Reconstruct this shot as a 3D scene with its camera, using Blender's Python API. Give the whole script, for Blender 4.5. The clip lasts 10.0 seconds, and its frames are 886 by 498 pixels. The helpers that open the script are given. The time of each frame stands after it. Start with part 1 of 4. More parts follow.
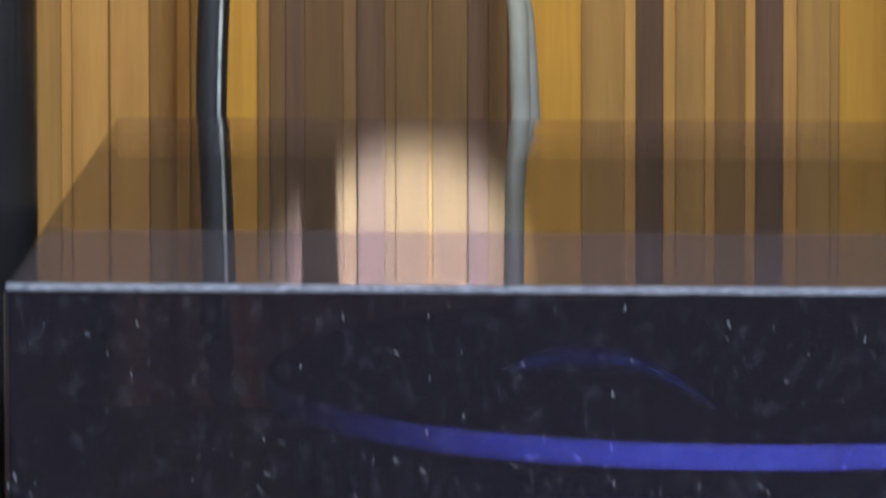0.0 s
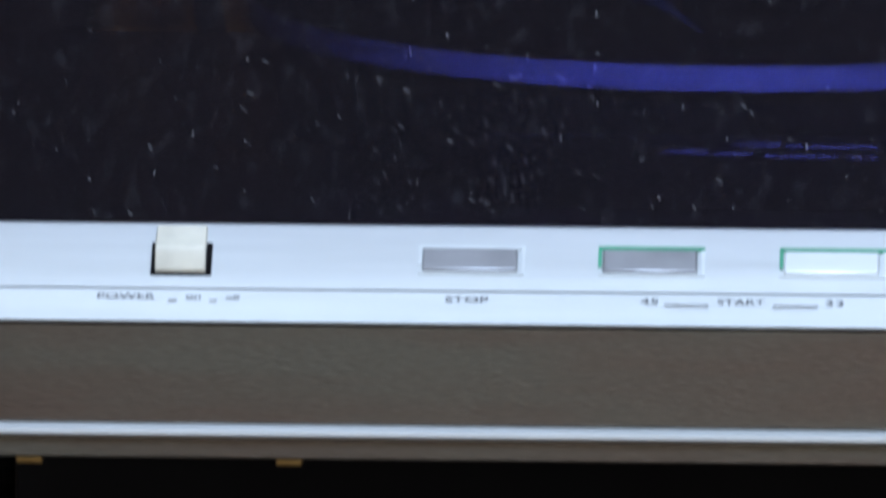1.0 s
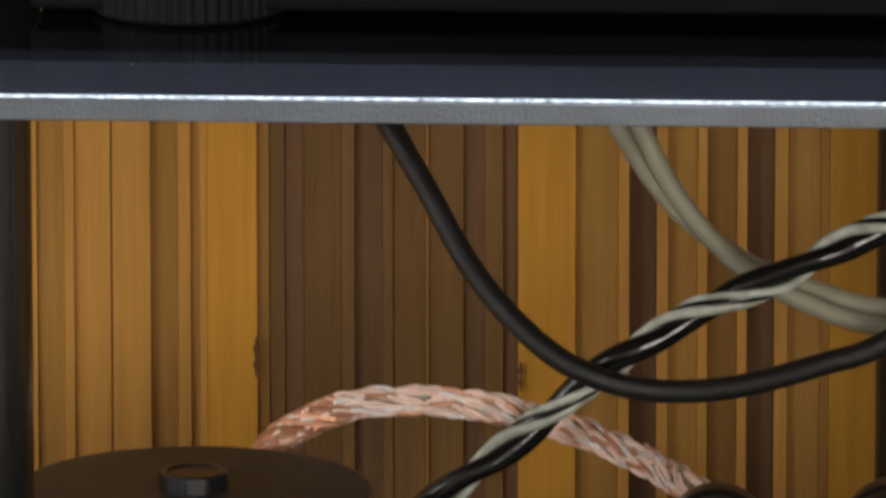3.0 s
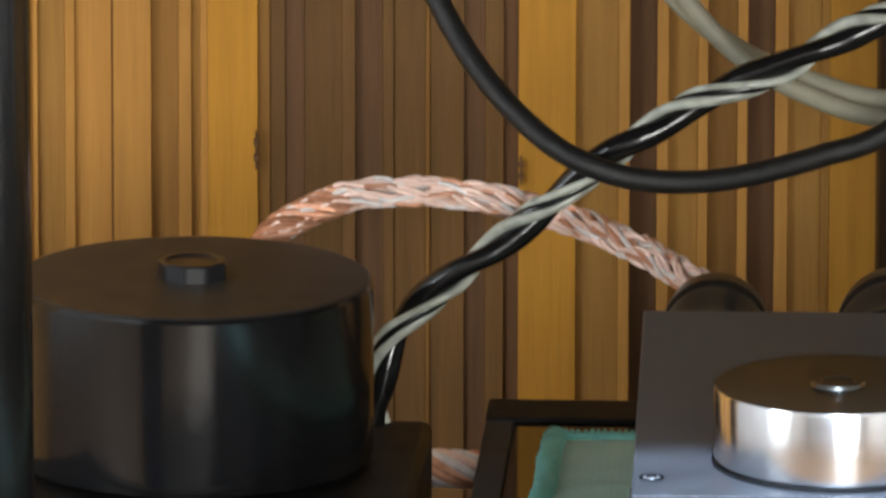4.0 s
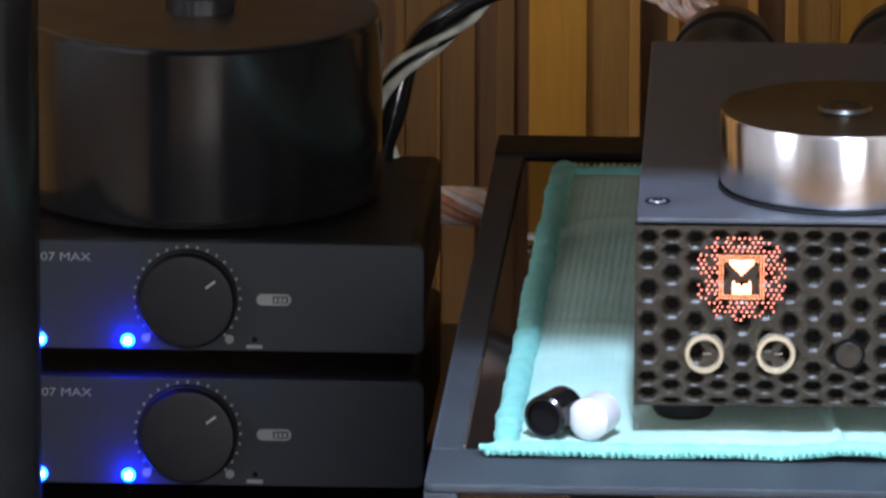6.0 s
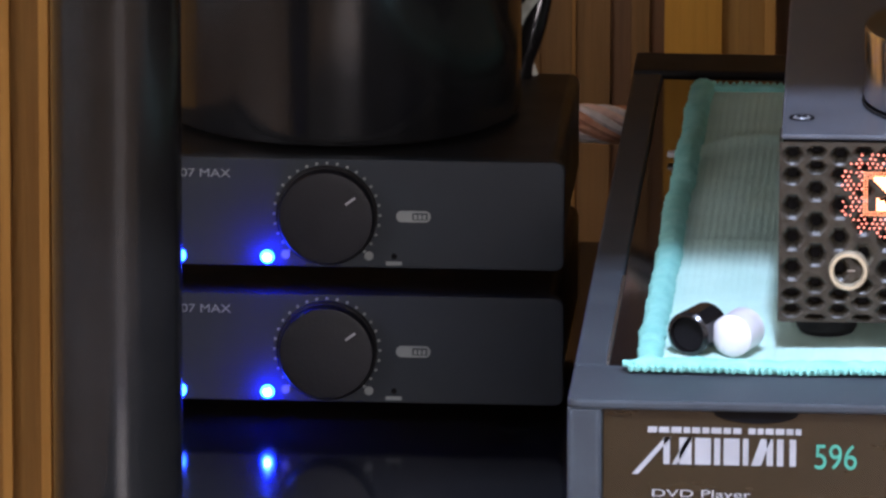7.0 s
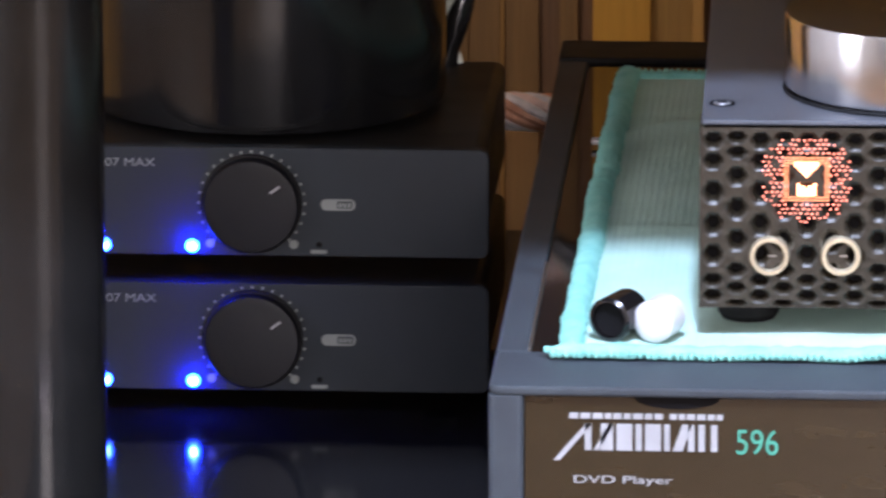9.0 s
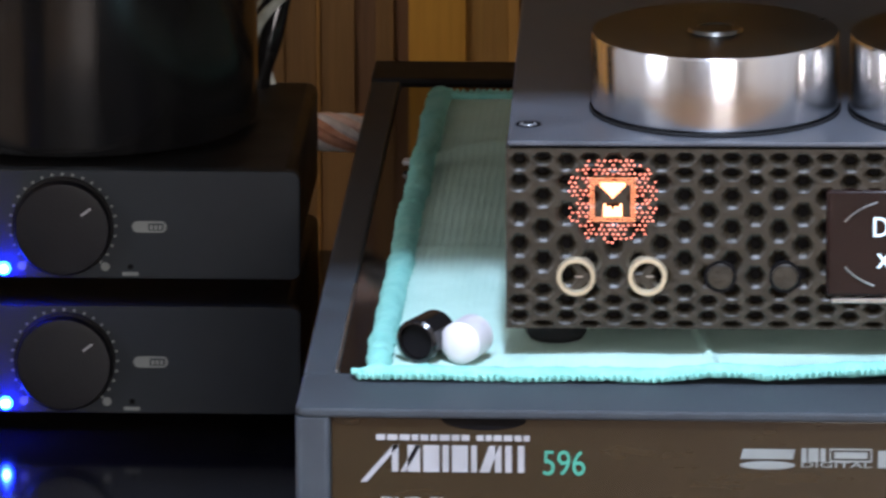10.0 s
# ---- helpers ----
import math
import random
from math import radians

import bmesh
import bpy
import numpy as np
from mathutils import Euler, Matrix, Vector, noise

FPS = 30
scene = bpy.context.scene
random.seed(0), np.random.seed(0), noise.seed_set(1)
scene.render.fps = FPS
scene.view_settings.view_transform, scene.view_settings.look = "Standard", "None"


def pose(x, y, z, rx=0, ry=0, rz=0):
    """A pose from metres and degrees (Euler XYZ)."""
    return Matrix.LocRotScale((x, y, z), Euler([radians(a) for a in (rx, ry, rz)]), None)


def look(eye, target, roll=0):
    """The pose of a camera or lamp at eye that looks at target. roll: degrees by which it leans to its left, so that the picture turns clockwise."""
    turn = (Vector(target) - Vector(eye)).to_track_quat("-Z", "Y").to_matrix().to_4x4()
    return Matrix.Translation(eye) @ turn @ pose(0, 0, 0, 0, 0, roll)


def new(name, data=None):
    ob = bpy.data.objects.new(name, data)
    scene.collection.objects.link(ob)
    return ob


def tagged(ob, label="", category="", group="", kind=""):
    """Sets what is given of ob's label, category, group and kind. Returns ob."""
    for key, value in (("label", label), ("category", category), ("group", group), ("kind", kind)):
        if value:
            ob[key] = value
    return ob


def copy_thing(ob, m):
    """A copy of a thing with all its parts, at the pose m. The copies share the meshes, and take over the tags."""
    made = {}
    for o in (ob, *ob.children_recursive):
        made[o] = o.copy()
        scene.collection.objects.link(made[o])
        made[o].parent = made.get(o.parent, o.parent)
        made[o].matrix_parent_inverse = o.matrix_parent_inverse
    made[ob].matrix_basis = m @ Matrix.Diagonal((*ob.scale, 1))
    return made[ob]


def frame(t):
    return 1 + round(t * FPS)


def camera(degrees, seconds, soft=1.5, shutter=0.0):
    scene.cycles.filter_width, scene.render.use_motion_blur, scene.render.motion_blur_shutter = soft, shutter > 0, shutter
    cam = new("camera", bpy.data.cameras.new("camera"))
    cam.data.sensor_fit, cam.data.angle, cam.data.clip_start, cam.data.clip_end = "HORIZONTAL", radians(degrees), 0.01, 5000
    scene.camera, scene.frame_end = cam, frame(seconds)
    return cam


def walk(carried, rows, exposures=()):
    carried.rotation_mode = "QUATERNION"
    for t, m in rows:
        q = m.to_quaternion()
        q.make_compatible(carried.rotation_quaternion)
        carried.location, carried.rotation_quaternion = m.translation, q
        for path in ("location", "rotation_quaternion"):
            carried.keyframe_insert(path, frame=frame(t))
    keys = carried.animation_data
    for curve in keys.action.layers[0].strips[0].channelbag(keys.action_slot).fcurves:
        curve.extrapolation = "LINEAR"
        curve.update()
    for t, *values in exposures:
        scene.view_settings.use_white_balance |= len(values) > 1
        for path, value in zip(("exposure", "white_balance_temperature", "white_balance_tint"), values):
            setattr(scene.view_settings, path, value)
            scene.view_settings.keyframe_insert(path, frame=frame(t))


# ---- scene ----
# A hi-fi rack in front of a slatted wood wall, seen through a long lens from across the room.
cam = camera(5.0, 10.0, soft=2.6, shutter=0.4)
# seconds, eye x y z, yaw, pitch, roll
ROWS = [
    (0.0, 0.1606, -3.4000, 1.6537, 3.0101, -7.8870, 0.0941),
    (0.5, 0.1660, -3.4000, 1.6447, 3.0306, -8.8577, 0.0331),
    (1.0, 0.1652, -3.4000, 1.6340, 2.9941, -9.7111, -0.0768),
    (1.5, 0.1661, -3.4000, 1.6242, 3.0273, -10.4461, -0.0138),
    (2.0, 0.1682, -3.4000, 1.6190, 3.1107, -11.2182, 0.0557),
    (2.2, 0.1673, -3.4000, 1.6178, 3.1086, -11.4394, 0.0004),
    (3.3, 0.1523, -3.4000, 1.6143, 2.8416, -12.8025, 0.0094),
    (3.5, 0.1543, -3.4000, 1.6121, 2.8627, -13.0165, -0.0619),
    (4.0, 0.1595, -3.4000, 1.5990, 2.9774, -13.3814, -0.0901),
    (4.5, 0.1569, -3.4000, 1.5956, 2.9798, -13.7808, -0.0935),
    (5.0, 0.1577, -3.4000, 1.5852, 2.9951, -13.9863, 0.0050),
    (5.2, 0.1602, -3.4000, 1.5766, 3.0164, -13.9943, -0.0001),
    (6.3, 0.1730, -3.4000, 1.5548, 3.3346, -14.4502, -0.1246),
    (6.5, 0.1685, -3.4000, 1.5548, 3.4876, -14.5506, -0.0788),
    (7.0, 0.1524, -3.4000, 1.5501, 3.7262, -14.6678, -0.1388),
    (7.5, 0.1515, -3.4000, 1.5561, 3.9028, -14.7703, 0.0582),
    (8.0, 0.1575, -3.4000, 1.5474, 3.9426, -14.6915, 0.0146),
    (8.5, 0.1535, -3.4000, 1.5451, 3.8029, -14.6774, -0.1139),
    (9.0, 0.1707, -3.4000, 1.5461, 3.5678, -14.6740, 0.1092),
    (9.5, 0.1814, -3.4000, 1.5479, 3.1299, -14.6495, 0.1944),
    (10.0, 0.1925, -3.4000, 1.5503, 2.8001, -14.6140, 0.1877),
]
EXPOSURES = [(0.0, -1.26, 6300, 15), (0.5, -1.74, 6100, 14), (1.0, -2.06, 6200, 12), (1.5, -2.16, 6600, 12), (2.0, -2.0, 7150, 18), (3.3, 0.08, 6650, 8), (4.0, 0.25, 6200, 7), (4.5, 0.23, 5930, 8), (5.0, 0.06, 5850, 10), (6.3, -0.46, 6150, 18), (7.0, -0.46, 6250, 23), (7.5, -0.27, 6550, 26), (8.5, -0.19, 6350, 24), (9.0, -0.07, 6300, 23), (9.5, -0.31, 6350, 20), (10.0, -0.55, 6350, 17)]
walk(cam, [(t, pose(x, y, z, 90 + pitch, 0, yaw) @ pose(0, 0, 0, 0, 0, -roll)) for t, x, y, z, yaw, pitch, roll in ROWS], EXPOSURES)

# ---------------------------------------------------------------- light
world = bpy.data.worlds.new("world")
scene.world = world
world.use_nodes = True
wn = world.node_tree
sky = wn.nodes.new("ShaderNodeTexSky")
sky.sky_type, sky.sun_disc, sky.sun_elevation, sky.sun_rotation = "NISHITA", False, radians(35), radians(200)
wn.links.new(sky.outputs[0], wn.nodes["Background"].inputs[0])
wn.nodes["Background"].inputs[1].default_value = 0.1


def lamp(name, kind, m, power, color, **settings):
    data = bpy.data.lights.new(name, kind)
    data.energy, data.color = power, color
    if kind == "AREA":
        data.shape, data.size, data.size_y = "RECTANGLE", settings["size"], settings["size_y"]
    elif kind == "SPOT":
        data.spot_size, data.spot_blend, data.shadow_soft_size = radians(settings["cone"]), settings["blend"], settings["soft"]
    else:
        data.shadow_soft_size = settings["soft"]
    ob = new(name, data)
    ob.matrix_world = m
    return tagged(ob, kind="structure")


# daylight of the window in the left wall and of the one behind the camera, a cool ceiling lamp, a spot on the wall
lamp("window_light", "AREA", look((-2.3, -1.6, 1.45), (0, 0.2, 0.8)), 24, (0.95, 0.95, 0.95), size=1.0, size_y=1.2)
lamp("window_light", "AREA", look((0.9, -4.8, 1.5), (0, 0.2, 0.8)), 134, (1.0, 0.94, 0.86), size=1.6, size_y=1.3)
lamp("ceiling_lamp_light", "POINT", pose(0.14, -1.06, 2.2), 350, (0.65, 0.82, 1.06), soft=0.06)
lamp("wall_spot_light", "SPOT", look((-0.4, -0.9, 2.2), (-0.078, 0.745, 1.280)), 8500, (0.68, 0.92, 1.35), cone=3.2, blend=0.6, soft=0.01)
# Unseen strip added to give the platter rim and print their blue reflection.
lamp("rim_blue_fill", "AREA", look((0.10, 0.009, 1.120), (0.10, 0.052, 1.092)), 2.0, (0.24, 0.34, 1.0), size=0.36, size_y=0.004)


# ---------------------------------------------------------------- materials
def material(name, color, rough=0.5, metal=0.0, other=None, scale=40.0, stretch=(1, 1, 1), bump=0.0, bump_scale=200.0, vary=0.0, coat=0.0, fine=0.0):
    """A surface with stains at one scale, grain at a finer one, and relief."""
    m = bpy.data.materials.new(name)
    m.use_nodes = True
    nt = m.node_tree
    b = nt.nodes["Principled BSDF"]
    b.inputs["Roughness"].default_value, b.inputs["Metallic"].default_value = rough, metal
    b.inputs["Coat Weight"].default_value = coat
    b.inputs["Coat Roughness"].default_value = 0.08
    other = other or tuple(c * 0.8 for c in color)
    tc = nt.nodes.new("ShaderNodeTexCoord")
    mp = nt.nodes.new("ShaderNodeMapping")
    mp.inputs["Scale"].default_value = stretch
    nt.links.new(tc.outputs["Object"], mp.inputs[0])
    n1 = nt.nodes.new("ShaderNodeTexNoise")
    n1.inputs["Scale"].default_value, n1.inputs["Detail"].default_value = scale, 6
    nt.links.new(mp.outputs[0], n1.inputs["Vector"])
    ramp = nt.nodes.new("ShaderNodeValToRGB")
    ramp.color_ramp.elements[0].color, ramp.color_ramp.elements[1].color = (*other, 1), (*color, 1)
    ramp.color_ramp.elements[0].position, ramp.color_ramp.elements[1].position = 0.35, 0.65
    nt.links.new(n1.outputs[0], ramp.inputs[0])
    out = ramp.outputs[0]
    n2 = nt.nodes.new("ShaderNodeTexNoise")
    n2.inputs["Scale"].default_value, n2.inputs["Detail"].default_value = bump_scale, 8
    nt.links.new(mp.outputs[0], n2.inputs["Vector"])
    if vary or fine:
        hsv = nt.nodes.new("ShaderNodeHueSaturation")
        nt.links.new(out, hsv.inputs["Color"])
        add = nt.nodes.new("ShaderNodeMath")
        add.operation = "MULTIPLY_ADD"
        info = nt.nodes.new("ShaderNodeObjectInfo")
        nt.links.new(info.outputs["Random"], add.inputs[0])
        add.inputs[1].default_value, add.inputs[2].default_value = vary, 1 - vary / 2 - fine / 2
        add2 = nt.nodes.new("ShaderNodeMath")
        add2.operation = "MULTIPLY_ADD"
        nt.links.new(n2.outputs[0], add2.inputs[0])
        add2.inputs[1].default_value = fine
        nt.links.new(add.outputs[0], add2.inputs[2])
        nt.links.new(add2.outputs[0], hsv.inputs["Value"])
        out = hsv.outputs[0]
    nt.links.new(out, b.inputs["Base Color"])
    rr = nt.nodes.new("ShaderNodeMapRange")
    rr.inputs["To Min"].default_value, rr.inputs["To Max"].default_value = max(0.02, rough * 0.8), min(1, rough * 1.2)
    nt.links.new(n1.outputs[0], rr.inputs["Value"])
    nt.links.new(rr.outputs[0], b.inputs["Roughness"])
    if bump:
        bp = nt.nodes.new("ShaderNodeBump")
        bp.inputs["Strength"].default_value, bp.inputs["Distance"].default_value = bump, 0.001
        nt.links.new(n2.outputs[0], bp.inputs["Height"])
        nt.links.new(bp.outputs[0], b.inputs["Normal"])
    return m


def glow(name, color, strength):
    m = bpy.data.materials.new(name)
    m.use_nodes = True
    b = m.node_tree.nodes["Principled BSDF"]
    b.inputs["Base Color"].default_value = (*color, 1)
    b.inputs["Emission Color"].default_value, b.inputs["Emission Strength"].default_value = (*color, 1), strength
    return m


def clear(name, color, rough=0.03, alpha=0.5, gloss=True):
    """Smoked acrylic sheet: part of the light passes straight through, the rest is soaked up, and the surface shines."""
    m = bpy.data.materials.new(name)
    m.use_nodes = True
    nt = m.node_tree
    b = nt.nodes["Principled BSDF"]
    b.inputs["Base Color"].default_value = (*color, 1)
    b.inputs["Roughness"].default_value = 0.4
    b.inputs["Specular IOR Level"].default_value = 0.0
    tr = nt.nodes.new("ShaderNodeBsdfTransparent")
    tr.inputs[0].default_value = (0.92, 0.9, 0.95, 1)
    mix = nt.nodes.new("ShaderNodeMixShader")
    mix.inputs[0].default_value = alpha
    nt.links.new(tr.outputs[0], mix.inputs[1])
    nt.links.new(b.outputs[0], mix.inputs[2])
    if not gloss:
        nt.links.new(mix.outputs[0], nt.nodes["Material Output"].inputs[0])
        return m
    gl = nt.nodes.new("ShaderNodeBsdfGlossy")
    gl.inputs["Roughness"].default_value = rough
    fr = nt.nodes.new("ShaderNodeFresnel")
    fr.inputs[0].default_value = 1.45
    top = nt.nodes.new("ShaderNodeMixShader")
    nt.links.new(fr.outputs[0], top.inputs[0])
    nt.links.new(mix.outputs[0], top.inputs[1])
    nt.links.new(gl.outputs[0], top.inputs[2])
    nt.links.new(top.outputs[0], nt.nodes["Material Output"].inputs[0])
    return m


GRAIN = (14, 14, 0.6)
oak = material("oak", (0.43, 0.205, 0.025), 0.75, other=(0.37, 0.17, 0.02), scale=14, stretch=GRAIN, bump=0.25, bump_scale=60, vary=0.22, fine=0.25)
oak_pale = material("oak_pale", (0.4, 0.197, 0.044), 0.75, other=(0.35, 0.168, 0.036), scale=14, stretch=GRAIN, bump=0.25, bump_scale=60, vary=0.2, fine=0.25)
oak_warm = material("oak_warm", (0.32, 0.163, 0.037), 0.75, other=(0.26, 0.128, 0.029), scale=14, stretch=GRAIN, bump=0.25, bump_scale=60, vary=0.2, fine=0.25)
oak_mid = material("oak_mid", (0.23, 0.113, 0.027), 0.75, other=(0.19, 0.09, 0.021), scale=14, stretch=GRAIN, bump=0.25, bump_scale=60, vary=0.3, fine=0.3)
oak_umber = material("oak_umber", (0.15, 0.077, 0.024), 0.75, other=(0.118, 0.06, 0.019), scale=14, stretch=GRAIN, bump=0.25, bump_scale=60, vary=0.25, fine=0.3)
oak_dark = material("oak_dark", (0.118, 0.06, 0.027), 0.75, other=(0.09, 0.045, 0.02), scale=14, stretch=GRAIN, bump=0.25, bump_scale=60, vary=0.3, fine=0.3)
for wood in (oak, oak_pale, oak_warm, oak_mid, oak_umber, oak_dark):  # oiled, hardly any sheen
    wood.node_tree.nodes["Principled BSDF"].inputs["Specular IOR Level"].default_value = 0.18
plaster = material("plaster", (0.6, 0.57, 0.52), 0.9, scale=3, bump=0.2, bump_scale=80)
ceiling_paint = material("ceiling_paint", (0.75, 0.74, 0.72), 0.9, scale=3, bump=0.1, bump_scale=80)
floor_wood = material("floor_wood", (0.2, 0.11, 0.05), 0.4, other=(0.14, 0.075, 0.035), scale=6, stretch=(1, 0.1, 1), bump=0.2, bump_scale=30, vary=0.2)
black_glass = material("black_glass", (0.006, 0.006, 0.007), 0.06, scale=8, bump=0.0)
black_lacquer = material("black_lacquer", (0.008, 0.008, 0.009), 0.11, scale=12)
black_paint = material("black_paint", (0.012, 0.012, 0.013), 0.32, other=(0.009, 0.009, 0.01), scale=50, bump=0.15, bump_scale=600)
black_gloss = material("black_gloss", (0.008, 0.007, 0.007), 0.13, scale=20, bump=0.04, bump_scale=90)
post_black = material("post_black", (0.012, 0.0115, 0.011), 0.2, scale=30, bump=0.05, bump_scale=300)
black_matt = material("black_matt", (0.014, 0.013, 0.013), 0.6, scale=60, bump=0.3, bump_scale=900)
rubber = material("rubber", (0.006, 0.006, 0.0065), 0.75, scale=60, bump=0.2, bump_scale=900)
# Near-black: shade inside hollows and under the turntable is put into the colour.
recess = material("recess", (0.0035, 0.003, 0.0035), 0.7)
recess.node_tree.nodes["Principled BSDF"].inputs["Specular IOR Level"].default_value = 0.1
silver = material("silver", (0.73, 0.765, 0.765), 0.42, 0.35, other=(0.67, 0.705, 0.705), scale=18, stretch=(0.3, 6, 6), bump=0.08, bump_scale=400, fine=0.06)
# pinkish patches in the colour stand for reflections on the metal
champagne = material("champagne_aluminium", (0.118, 0.111, 0.089), 0.42, 0.75, other=(0.116, 0.088, 0.07), scale=8, stretch=(0.8, 6, 6), bump=0.3, bump_scale=260, fine=0.5)
cream = material("cream_plastic", (0.75, 0.72, 0.6), 0.4, scale=60)
grey_button = material("grey_button", (0.3, 0.3, 0.31), 0.4, 0.4, scale=60)
green_lens = material("green_lens", (0.06, 0.33, 0.19), 0.4)
ink = material("ink", (0.07, 0.075, 0.085), 0.6)
gold = material("brass", (0.3, 0.2, 0.07), 0.4, 0.8)
chrome = material("polished_steel", (0.72, 0.72, 0.73), 0.2, 1.0, other=(0.68, 0.68, 0.69), scale=10, stretch=(1, 1, 12), bump=0.02, bump_scale=200)
# turned rims: fine grooves run round them and draw the reflections out upright
turned = chrome.node_tree
turned_shader = turned.nodes["Principled BSDF"]
turned_shader.inputs["Anisotropic"].default_value, turned_shader.inputs["Anisotropic Rotation"].default_value = 0.9, 0.25
turn_axis = turned.nodes.new("ShaderNodeTangent")
turn_axis.direction_type, turn_axis.axis = "RADIAL", "Z"
turned.links.new(turn_axis.outputs[0], turned_shader.inputs["Tangent"])
steel_brushed = material("brushed_steel", (0.55, 0.54, 0.52), 0.34, 1.0, scale=30, bump=0.1, bump_scale=500)
# same steel, darkened for the dim wall that the tops reflect
dimmed_steel = material("dimmed_steel", (0.13, 0.125, 0.11), 0.3, 1.0, scale=30, bump=0.03, bump_scale=500)
amp_front = material("amp_front", (0.0165, 0.021, 0.0265), 0.55, 0.1, other=(0.0132, 0.0173, 0.022), scale=40, bump=0.12, bump_scale=1500, fine=0.12)
amp_body = material("amp_body", (0.0055, 0.005, 0.005), 0.5, scale=50, bump=0.15, bump_scale=900)
knob_black = material("knob_black", (0.005, 0.005, 0.0072), 0.42, scale=60, bump=0.1, bump_scale=900)
white_print = material("white_print", (0.33, 0.33, 0.34), 0.6)
pale_print = material("pale_print", (0.2, 0.215, 0.205), 0.6)
teal_print = material("teal_print", (0.045, 0.3, 0.21), 0.6)
player_grey = material("player_grey", (0.043, 0.05, 0.056), 0.5, 0.0, other=(0.035, 0.04, 0.046), scale=60, bump=0.15, bump_scale=1400, fine=0.1)
screen_dark = material("screen_dark", (0.016, 0.008, 0.0065), 0.12)
dac_top = material("dac_top", (0.088, 0.094, 0.108), 0.36, 0.2, scale=60, bump=0.1, bump_scale=1200)
for dull, sheen in ((amp_front, 0.3), (knob_black, 0.25), (rubber, 0.2), (amp_body, 0.3), (post_black, 0.42), (player_grey, 0.14), (screen_dark, 0.2), (black_lacquer, 0.36), (black_matt, 0.15), (black_glass, 0.3), (dac_top, 0.3)):
    dull.node_tree.nodes["Principled BSDF"].inputs["Specular IOR Level"].default_value = sheen
player_panel = material("player_panel", (0.024, 0.015, 0.006), 0.2, scale=30, other=(0.02, 0.0125, 0.005), stretch=(1, 1, 4), coat=0.05, fine=0.2)
dac_front = material("dac_front", (0.019, 0.0135, 0.0068), 0.4, 0.1, other=(0.012, 0.009, 0.005), scale=160, coat=0.08, bump=0.4, bump_scale=420, fine=0.3)
box_black = material("box_black", (0.02, 0.019, 0.018), 0.5, scale=60, bump=0.2, bump_scale=900)
jack_metal = material("jack_metal", (0.7, 0.6, 0.42), 0.35, 0.7)
copper = material("copper", (0.68, 0.36, 0.23), 0.35, 0.5, other=(0.56, 0.27, 0.16), scale=300, bump=0.3, bump_scale=1500)
pink_wire = material("pink_wire", (0.84, 0.62, 0.53), 0.4, 0.1, other=(0.74, 0.52, 0.43), scale=300, bump=0.2, bump_scale=1500)
copper_dark = material("copper_dark", (0.42, 0.19, 0.1), 0.4, 0.5, other=(0.34, 0.15, 0.08), scale=300, bump=0.3, bump_scale=1500)
silver_wire = material("silver_wire", (0.8, 0.74, 0.71), 0.35, 0.1, scale=300)
grey_wire = material("grey_wire", (0.47, 0.49, 0.42), 0.24, scale=100, other=(0.26, 0.27, 0.23))
sheath = material("grey_sheath", (0.28, 0.262, 0.19), 0.5, scale=60, other=(0.225, 0.21, 0.152), bump=0.2, bump_scale=500)
black_sleeve = material("black_sleeve", (0.006, 0.0058, 0.0056), 0.5, scale=200, bump=0.5, bump_scale=900)
black_wire = material("black_wire", (0.008, 0.0075, 0.0075), 0.16, scale=100, bump=0.3, bump_scale=120)
cloth_mat = material("microfibre", (0.53, 0.77, 0.67), 0.95, other=(0.45, 0.69, 0.59), scale=45, bump=0.8, bump_scale=1600, fine=0.25)
hem_mat = material("hem_thread", (0.24, 0.58, 0.5), 0.9, other=(0.18, 0.5, 0.43), scale=120, bump=0.6, bump_scale=1800, fine=0.2)
white_cap = material("white_plastic", (0.62, 0.6, 0.62), 0.35, scale=60)
# blue of the reflected light is put into the rim, arm and print colours
blue_rim = material("blue_tinted_rim", (0.45, 0.48, 0.95), 0.4, 0.1, other=(0.38, 0.4, 0.9), scale=12)
arm_blue = material("arm_blue", (0.05, 0.075, 0.16), 0.4, 0.5)
blue_print = material("blue_print", (0.5, 0.53, 0.85), 0.5, other=(0.12, 0.13, 0.3), scale=500, stretch=(1, 1, 0.2))
# One acrylic; each sheet's density imitates how it looks from its own angle.
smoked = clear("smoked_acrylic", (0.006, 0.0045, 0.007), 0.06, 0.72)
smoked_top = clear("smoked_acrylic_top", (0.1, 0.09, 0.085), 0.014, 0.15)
# side made denser to hold back the added blue light
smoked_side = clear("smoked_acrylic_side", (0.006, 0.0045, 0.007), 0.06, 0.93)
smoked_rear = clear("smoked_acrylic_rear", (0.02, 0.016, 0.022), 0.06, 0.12)

